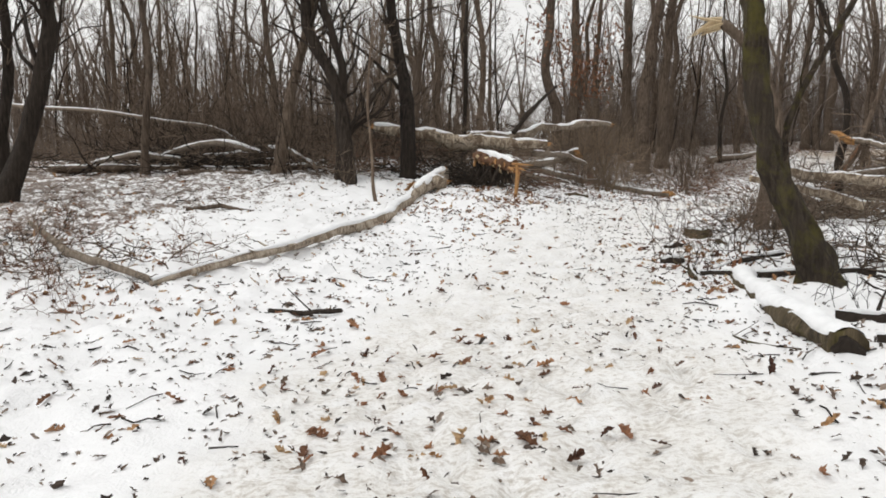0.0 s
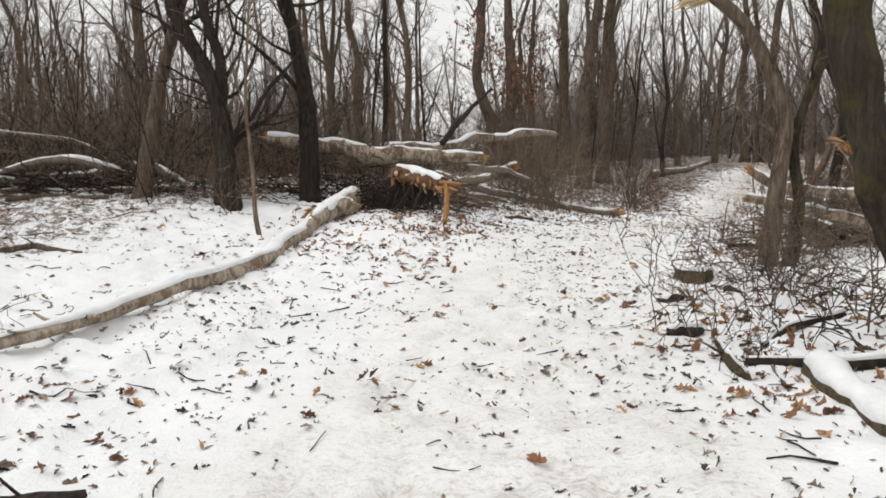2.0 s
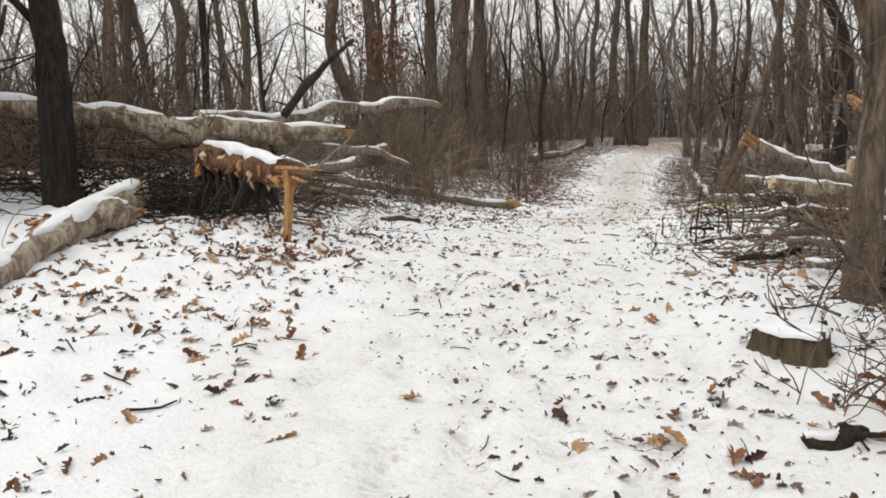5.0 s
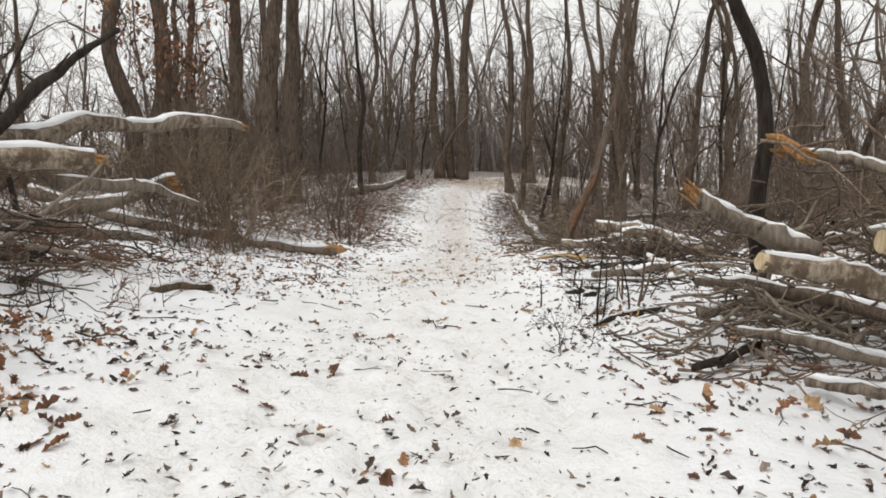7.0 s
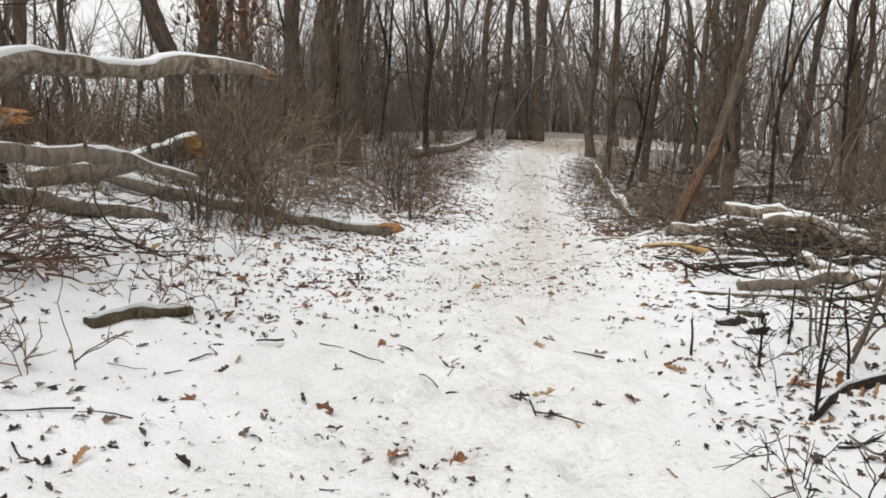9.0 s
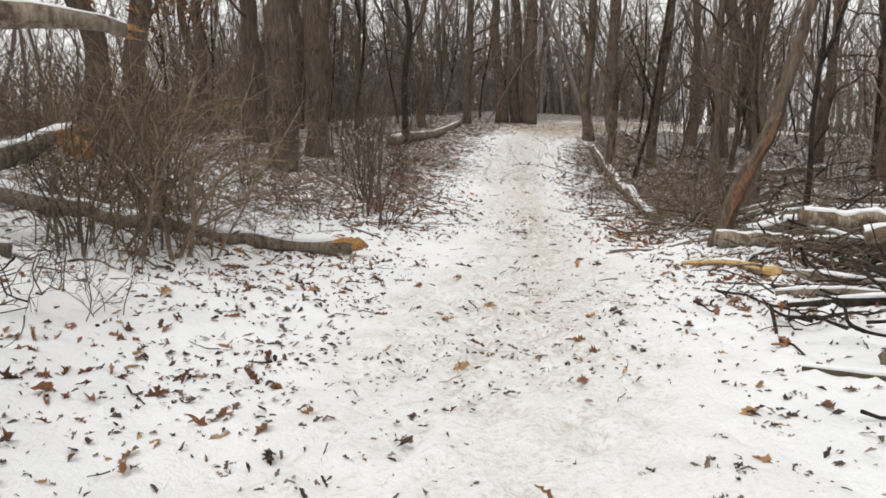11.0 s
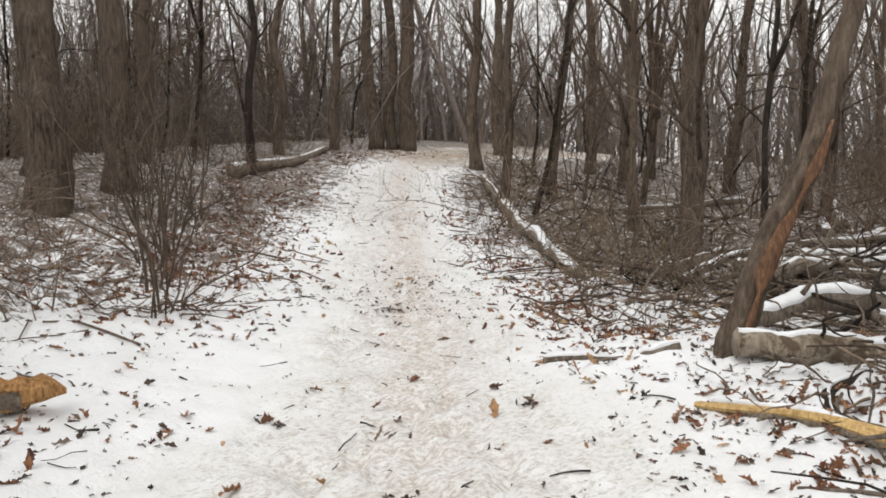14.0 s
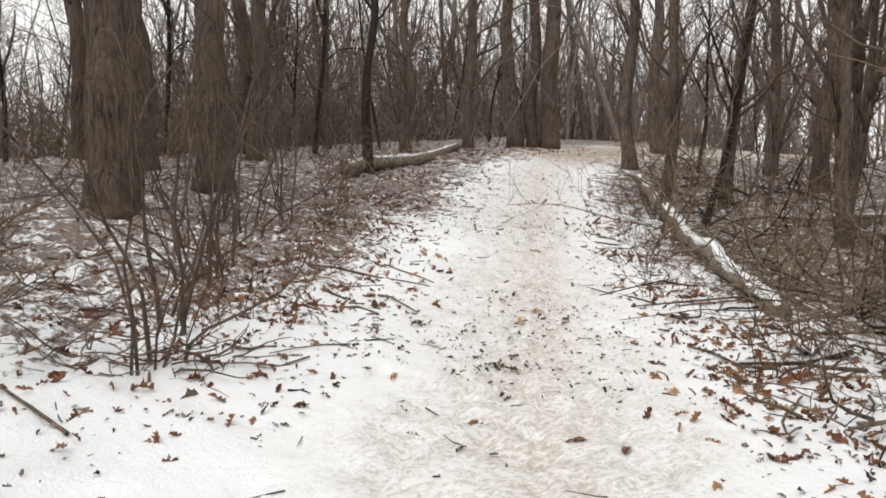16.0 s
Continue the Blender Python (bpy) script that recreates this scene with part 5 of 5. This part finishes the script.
def undergrowth(name, count, near, far, tall, mat, label, seed, thick, sweep=(-0.68, 1.55)):
    """Thin upright stems and twigs that fill the wood's lower storey."""
    t = Tubes()
    r = np.random.RandomState(seed)
    n = 0
    while n < count:
        a, d = r.uniform(*sweep), near + (far - near) * r.rand() ** 0.8
        x, y = 3 + d * math.sin(a), 8 + d * math.cos(a)
        if not wooded(x, y, -0.2):
            continue
        if y > 20 and abs(trail_place(np.array([x]), np.array([y]))[0][0]) < 11 and r.rand() < 0.88:
            continue
        if tall > 3 and (thin_place(x, y) or -15 < math.degrees(math.atan2(x - 0.5, y - 4)) < 3.5) and r.rand() < 0.65:
            continue
        n += 1
        line = wander(r, (x, y, gz(x, y) - 0.05), (r.normal(0, 0.5), r.normal(0, 0.5), 1), tall * r.uniform(0.2, 1.15), 4, 0.3)
        q = thick * r.uniform(0.6, 1.5) * (0.6 + d / 40)
        t.tube(line, np.linspace(q, q * 0.4, 4), 3, False)
        for l2, _ in offshoots(r, line, q, 5, 0.15, 1.0, 0.9, tall * 0.4, 0.5, 4, 0.3):
            t.tube(l2, (q * 0.5, q * 0.42, q * 0.35, q * 0.2), 3, False)
    tagged(new(name, t.mesh(name, mat)), label, "undergrowth", kind="stuff")


undergrowth("undergrowth", 4200, 12, 45, 2.6, TWIG, "dense grey-brown bare undergrowth filling the wood", 61, 0.008)
undergrowth("undergrowth", 1000, 10, 38, 1.1, TWIG_RED, "low red-brown bare stems on the forest floor", 62, 0.006)
undergrowth("undergrowth", 2600, 32, 62, 3.6, BARK_HAZED, "distant undergrowth of bare stems, paled for haze", 63, 0.011)


undergrowth("undergrowth", 1050, 10, 26, 3.4, TWIG, "tangled bare branches of the thicket behind the clearing", 64, 0.009, (-0.7, 0.1))


undergrowth("undergrowth", 2100, 22, 62, 5.5, TWIG, "tall tangled bare branches deep in the wood", 65, 0.009)


undergrowth("undergrowth", 950, 34, 66, 10.0, BARK_HAZED, "crooked bare branches far along the trail, paled for haze", 66, 0.017, (0.15, 1.0))


undergrowth("undergrowth", 420, 10, 22, 3.0, BARK_DARK, "dark crooked branches of the thicket behind the clearing", 67, 0.012, (-0.75, 0.0))


# ---- leaves and bits on the snow ----
def leaf_shape(seed, size, lobes=4):
    """A curled, lobed oak leaf lying near the ground."""
    r = np.random.RandomState(seed)
    n = lobes * 2 + 2
    mid = np.linspace(-0.5, 0.5, n)
    half = np.array([0.02] + [(0.29 if k % 2 else 0.185) * (1 - abs(mid[k]) * 0.9) * r.uniform(0.65, 1.3) for k in range(1, n - 1)] + [0.03])
    curl = r.uniform(-0.5, 0.9)
    v = []
    for k in range(n):
        for sgn in (-1, 0, 1):
            y = sgn * half[k] + 0.03 * r.normal() * abs(sgn)
            v.append((mid[k] + 0.04 * sgn * sgn * (k % 2), y, 0.12 * curl * (mid[k] ** 2) * 2 + abs(y) * r.uniform(0.15, 0.75) + 0.02 * r.normal()))
    v = np.array(v) * size
    v[:, 2] -= v[:, 2].min()
    f = [[3 * k + j, 3 * k + 3 + j, 3 * k + 4 + j, 3 * k + 1 + j] for k in range(n - 1) for j in (0, 1)]
    return v, f


def scatter_spot(r, mode):
    while True:
        if mode == "trail":
            y = r.uniform(0.5, 37)
            x = np.interp(y, TRAIL[:, 1], TRAIL[:, 0]) + r.normal(0, 1.3)
        elif mode == "edge":
            y = r.uniform(1, 36)
            side = r.choice((-1, 1))
            x = np.interp(y, TRAIL[:, 1], TRAIL[:, 0]) + side * (1.4 + abs(r.normal(0, 2.4)))
        elif mode == "verge":
            x, y = r.uniform(-1, 13), r.uniform(10, 25)
            if not 1.2 < abs(trail_place(np.array([x]), np.array([y]))[0][0]) < 5:
                continue
        elif mode == "clearing":
            x, y = r.uniform(-7, 3.5), r.uniform(2.5, 16.5)
        else:
            x, y = r.uniform(-9, 24), r.uniform(1, 40)
            if not wooded(x, y, -2.0):
                continue
        return x, y


def leaf_field(name, count, mode, size, mat, label, seed, shapes, sink=0.0):
    r = np.random.RandomState(seed)
    t = Tubes()
    pts = np.array([scatter_spot(r, mode) for _ in range(count)])
    # leaves drift together
    keep = lattice(pts[:, 0] * 0.8 + seed, pts[:, 1] * 0.8) + r.uniform(-0.24, 0.24, count) > 0.0
    pts = pts[keep]
    zs = height(pts[:, 0], pts[:, 1])
    for (x, y), z in zip(pts, zs):
        v, f = shapes[r.randint(len(shapes))]
        a, tilt = r.uniform(0, 6.28), r.normal(0, 0.5)
        s = size * (0.35 + 0.95 * r.rand() ** 1.6)
        m = np.array(Euler((tilt, r.normal(0, 0.4), a)).to_matrix())
        v = (v * s * [1, r.uniform(0.6, 1.1), r.uniform(0.6, 1.8)]) @ m.T
        t.add(v + [x, y, z + 0.004 - v[:, 2].min() - sink * r.rand() * np.ptp(v[:, 2])], f)
    return tagged(new(name, t.mesh(name, mat, False)), label, "leaves", kind="stuff")


OAK = [leaf_shape(k, 1.0) for k in range(8)]
BIT = [(np.array([(-0.5, 0, 0), (0, 0.16, 0.1), (0.5, 0.03, 0.02), (0.05, -0.2, 0.06), (0.02, 0, 0.18)]) * [1, 1, 0.8], [[0, 3, 4], [3, 2, 4], [2, 1, 4], [1, 0, 4]]), (np.array([(-0.5, 0.05, 0), (-0.1, 0.3, 0.12), (0.5, 0, 0), (0, -0.12, 0.02), (0, 0.05, 0.2)]), [[0, 3, 4], [3, 2, 4], [2, 1, 4], [1, 0, 4]])]
def leaf_drift(spots, mat, label, seed, size=0.11, sink=0.4):
    """Leaves blown together round given spots."""
    r = np.random.RandomState(seed)
    t = Tubes()
    for cx, cy, spread, count in spots:
        for _ in range(count):
            x, y = cx + r.normal(0, spread), cy + r.normal(0, spread)
            v, f = OAK[r.randint(8)]
            m = np.array(Euler((r.normal(0, 0.5), r.normal(0, 0.5), r.uniform(0, 6.28))).to_matrix())
            v = (v * size * r.uniform(0.4, 1.2) * [1, r.uniform(0.4, 1.0), r.uniform(1, 2.4)]) @ m.T
            t.add(v + [x, y, gz(x, y) - v[:, 2].min() - sink * r.uniform(0.4, 1.0) * np.ptp(v[:, 2])], f)
    tagged(new("leaf_drift", t.mesh("leaf_drift", mat, False)), label, "leaves", kind="stuff")


leaf_drift([(-3.7, 7.6, 0.7, 90), (-4.6, 9.2, 0.9, 150), (-3.0, 6.6, 0.5, 30), (-5.6, 11, 1.0, 90), (3.3, 7.7, 0.35, 60), (2.7, 7.0, 0.25, 30), (4.2, 9.2, 0.6, 90), (2.9, 8.6, 0.3, 40), (1.5, 13.7, 0.22, 50), (0.9, 14.4, 0.5, 120), (-0.3, 14.2, 0.4, 40), (1.9, 15.0, 0.4, 60), (5.9, 13.3, 0.3, 30), (6.9, 14.6, 0.5, 60), (0.0, 2.9, 0.35, 16), (0.5, 3.6, 0.5, 28), (-0.5, 3.4, 0.3, 12), (0.6, 5.0, 0.5, 26), (-0.1, 4.4, 0.4, 14), (-1.1, 2.6, 0.25, 8), (1.1, 13.5, 0.25, 40), (0.4, 12.6, 0.6, 50), (-0.2, 13.2, 0.5, 50), (0.6, 11.6, 0.5, 24)], LEAF, "drift of brown oak leaves in the snow", 301)
leaf_drift([(9.0, 25.6, 0.5, 70), (8.0, 26.4, 0.7, 120), (9.8, 27.2, 0.5, 130), (10.8, 29.0, 0.6, 170), (9.2, 28.2, 0.8, 200), (11.8, 31.0, 0.6, 170), (12.8, 33.0, 0.6, 150), (14.6, 35.2, 0.8, 170), (16.6, 37.8, 0.8, 160), (18.6, 39.4, 0.8, 160), (13.0, 24.4, 0.4, 90), (13.6, 25.6, 0.4, 110), (14.6, 27.4, 0.4, 120), (15.6, 29.2, 0.4, 120), (16.8, 31.2, 0.5, 120), (18.4, 33.4, 0.6, 120), (12.4, 21.8, 0.5, 70), (7.0, 23.2, 0.5, 60), (6.0, 22.2, 0.6, 80), (4.2, 19.2, 0.6, 80), (20.6, 40.4, 0.7, 200), (10.6, 20.7, 0.25, 60), (11.0, 20.1, 0.3, 70), (10.3, 20.0, 0.25, 50), (12.0, 22.9, 0.3, 60), (11.9, 23.7, 0.3, 50), (12.6, 24.3, 0.3, 70), (9.6, 19.0, 0.4, 50)], LEAF_RUST, "rust-brown leaves lying along the trail's edge", 302)
rc = np.random.RandomState(305)
clumps = []
for k in range(420):
    y = rc.uniform(2.5, 27)
    side = rc.choice((-1, 1)) * (rc.uniform(0.9, 4.5) if k % 4 else rc.uniform(0, 1.2))
    clumps.append((float(np.interp(y, TRAIL[:, 1], TRAIL[:, 0])) + side, y, rc.uniform(0.02, 0.07), rc.randint(2, 7)))
leaf_drift(clumps, LEAF_DARK, "dark wet leaves matted together in small hollows of the snow", 303, 0.075, 0.75)
SCRAP = [leaf_shape(20 + k, 1.0, 2) for k in range(8)]
leaf_field("leaf_litter", 750, "trail", 0.11, LEAF, "dry brown and tan oak leaves scattered on snow", 71, OAK, 0.7)
leaf_field("leaf_litter", 1900, "edge", 0.11, LEAF, "dry brown oak leaves along the trail's edges", 72, OAK, 0.7)
leaf_field("leaf_litter", 10500, "wood", 0.12, LEAF, "brown oak leaf litter on the forest floor", 73, OAK, 0.5)
leaf_field("leaf_scraps", 17000, "trail", 0.045, LEAF_DARK, "small dark wet leaf scraps trodden into snow", 74, SCRAP, 0.8)
leaf_field("leaf_scraps", 15500, "edge", 0.06, LEAF_DARK, "small dark wet leaf scraps in the snow", 75, SCRAP, 0.8)
leaf_field("leaf_scraps", 5000, "wood", 0.09, LEAF_DARK, "dark wet leaf scraps on the forest floor", 76, SCRAP, 0.6)
leaf_field("leaf_scraps", 5000, "clearing", 0.075, LEAF_DARK, "dark leaf scraps poking from the snow of the clearing", 77, SCRAP, 0.8)
leaf_field("leaf_scraps", 9000, "verge", 0.062, LEAF_DARK, "dark leaf scraps in the snow beside the trail", 79, SCRAP, 0.7)
leaf_field("leaf_litter", 800, "verge", 0.12, LEAF, "brown leaves half sunk in the snow beside the trail", 80, OAK, 0.8)
leaf_field("leaf_litter", 500, "clearing", 0.12, LEAF, "brown leaves half sunk in the snow of the clearing", 78, OAK, 0.8)
r = np.random.RandomState(88)
leaf_obs = []
for k in range(8):
    v, f = OAK[k]
    t = Tubes()
    t.add(v * 0.13 * [1, 0.9, 1.5], f)
    leaf_obs.append(t.mesh("oak_leaf", LEAF, False))
for k in range(110):
    y = r.uniform(3, 27)
    x = np.interp(y, TRAIL[:, 1], TRAIL[:, 0]) + r.normal(0, 1.9)
    ob = new("oak_leaf", leaf_obs[k % 8])
    ob.matrix_world = pose(x, y, gz(x, y) - 0.004, r.normal(0, 20), r.normal(0, 16), r.uniform(0, 360))
    tagged(ob, "dry curled oak leaf lying on the snow", "leaf", "oak leaves on the snow")


def stick_field(name, count, mode, length, rad, label, seed, mat):
    r = np.random.RandomState(seed)
    t = Tubes()
    for _ in range(count):
        x, y = scatter_spot(r, mode)
        a = r.uniform(0, 6.28)
        line = wander(r, (x, y, gz(x, y) + 0.015), (math.cos(a), math.sin(a), 0.05), length * r.uniform(0.3, 1.3), 4, 0.15)
        line[:, 2] = height(line[:, 0], line[:, 1]) + 0.012
        q = rad * r.uniform(0.5, 1.3)
        t.tube(line, np.linspace(q, q * 0.6, 4), 4, False)
    tagged(new(name, t.mesh(name, mat)), label, "sticks", kind="stuff")


stick_field("fallen_twigs", 220, "trail", 0.18, 0.005, "small twigs lying on the trodden snow", 81, BARK_DARK)
stick_field("fallen_twigs", 450, "edge", 0.24, 0.007, "fallen twigs along the trail", 82, BARK_DARK)
stick_field("fallen_sticks", 1500, "wood", 0.8, 0.012, "fallen sticks on the forest floor", 83, TWIG)


# rust leaves that still hang on the oak
def hanging_leaves():
    r = np.random.RandomState(91)
    t = Tubes()
    for cx, cy, cz, n, s in ((5.6, 31.2, 5.4, 130, 0.6), (6.3, 31.8, 4.7, 110, 0.5), (4.7, 31.0, 6.8, 140, 0.8), (6.8, 32.1, 6.4, 100, 0.7)):
        for _ in range(n):
            v, f = OAK[r.randint(8)]
            m = np.array(Euler(r.uniform(0, 6.28, 3)).to_matrix())
            t.add((v * 0.18) @ m.T + np.array([cx, cy, cz]) + r.normal(0, s, 3), f)
    tagged(new("hanging_leaves", t.mesh("hanging_leaves", LEAF_RUST, False)), "rust-brown leaves still hanging on an oak", "leaves", kind="stuff")


hanging_leaves()


# dark tangle of fallen brush between the trail and the wood
def brush_tangle(name, count, mat, label, seed, rad, y0, y1, near, far):
    r = np.random.RandomState(seed)
    t = Tubes()
    for _ in range(count):
        ty = r.uniform(y0, y1)
        d = near + (far - near) * r.rand() ** 1.3
        x, y = np.interp(ty, TRAIL[:, 1], TRAIL[:, 0]) + d * 0.85, ty - d * 0.52
        a = r.normal(0.95, 0.7) + math.pi * (r.rand() < 0.5)
        q = rad * r.uniform(0.4, 1.5)
        rise = abs(r.normal(0.12, 0.3))
        line = wander(r, (x, y, gz(x, y) + r.uniform(0.0, 0.06) * d), (math.cos(a), math.sin(a), rise), r.uniform(0.6, 2.2), 6, 0.2)
        line[:, 2] = np.maximum(line[:, 2], height(line[:, 0], line[:, 1]) + q * 0.6)
        t.tube(line, np.linspace(q, q * 0.45, 6), 5, False)
        for l2, _ in offshoots(r, line, q, 2, 0.2, 1.0, 0.8, 0.6, 0.3, 4, 0.3):
            t.tube(l2, (q * 0.5, q * 0.42, q * 0.35, q * 0.2), 3, False)
    tagged(new(name, t.mesh(name, mat)), label, "brush", kind="stuff")


brush_tangle("fallen_brush", 130, BARK, "dark tangle of fallen branches beside the trail", 121, 0.013, 22.5, 38, 2.9, 9.5)
brush_tangle("fallen_brush", 150, BARK_DARK, "brown fallen branches heaped beside the trail", 122, 0.022, 22.5, 37, 3.2, 9.5)
brush_tangle("fallen_brush", 130, TWIG_TAN, "brown twigs tangled along the trail's edge", 123, 0.009, 24.5, 32, 2.3, 4.4)
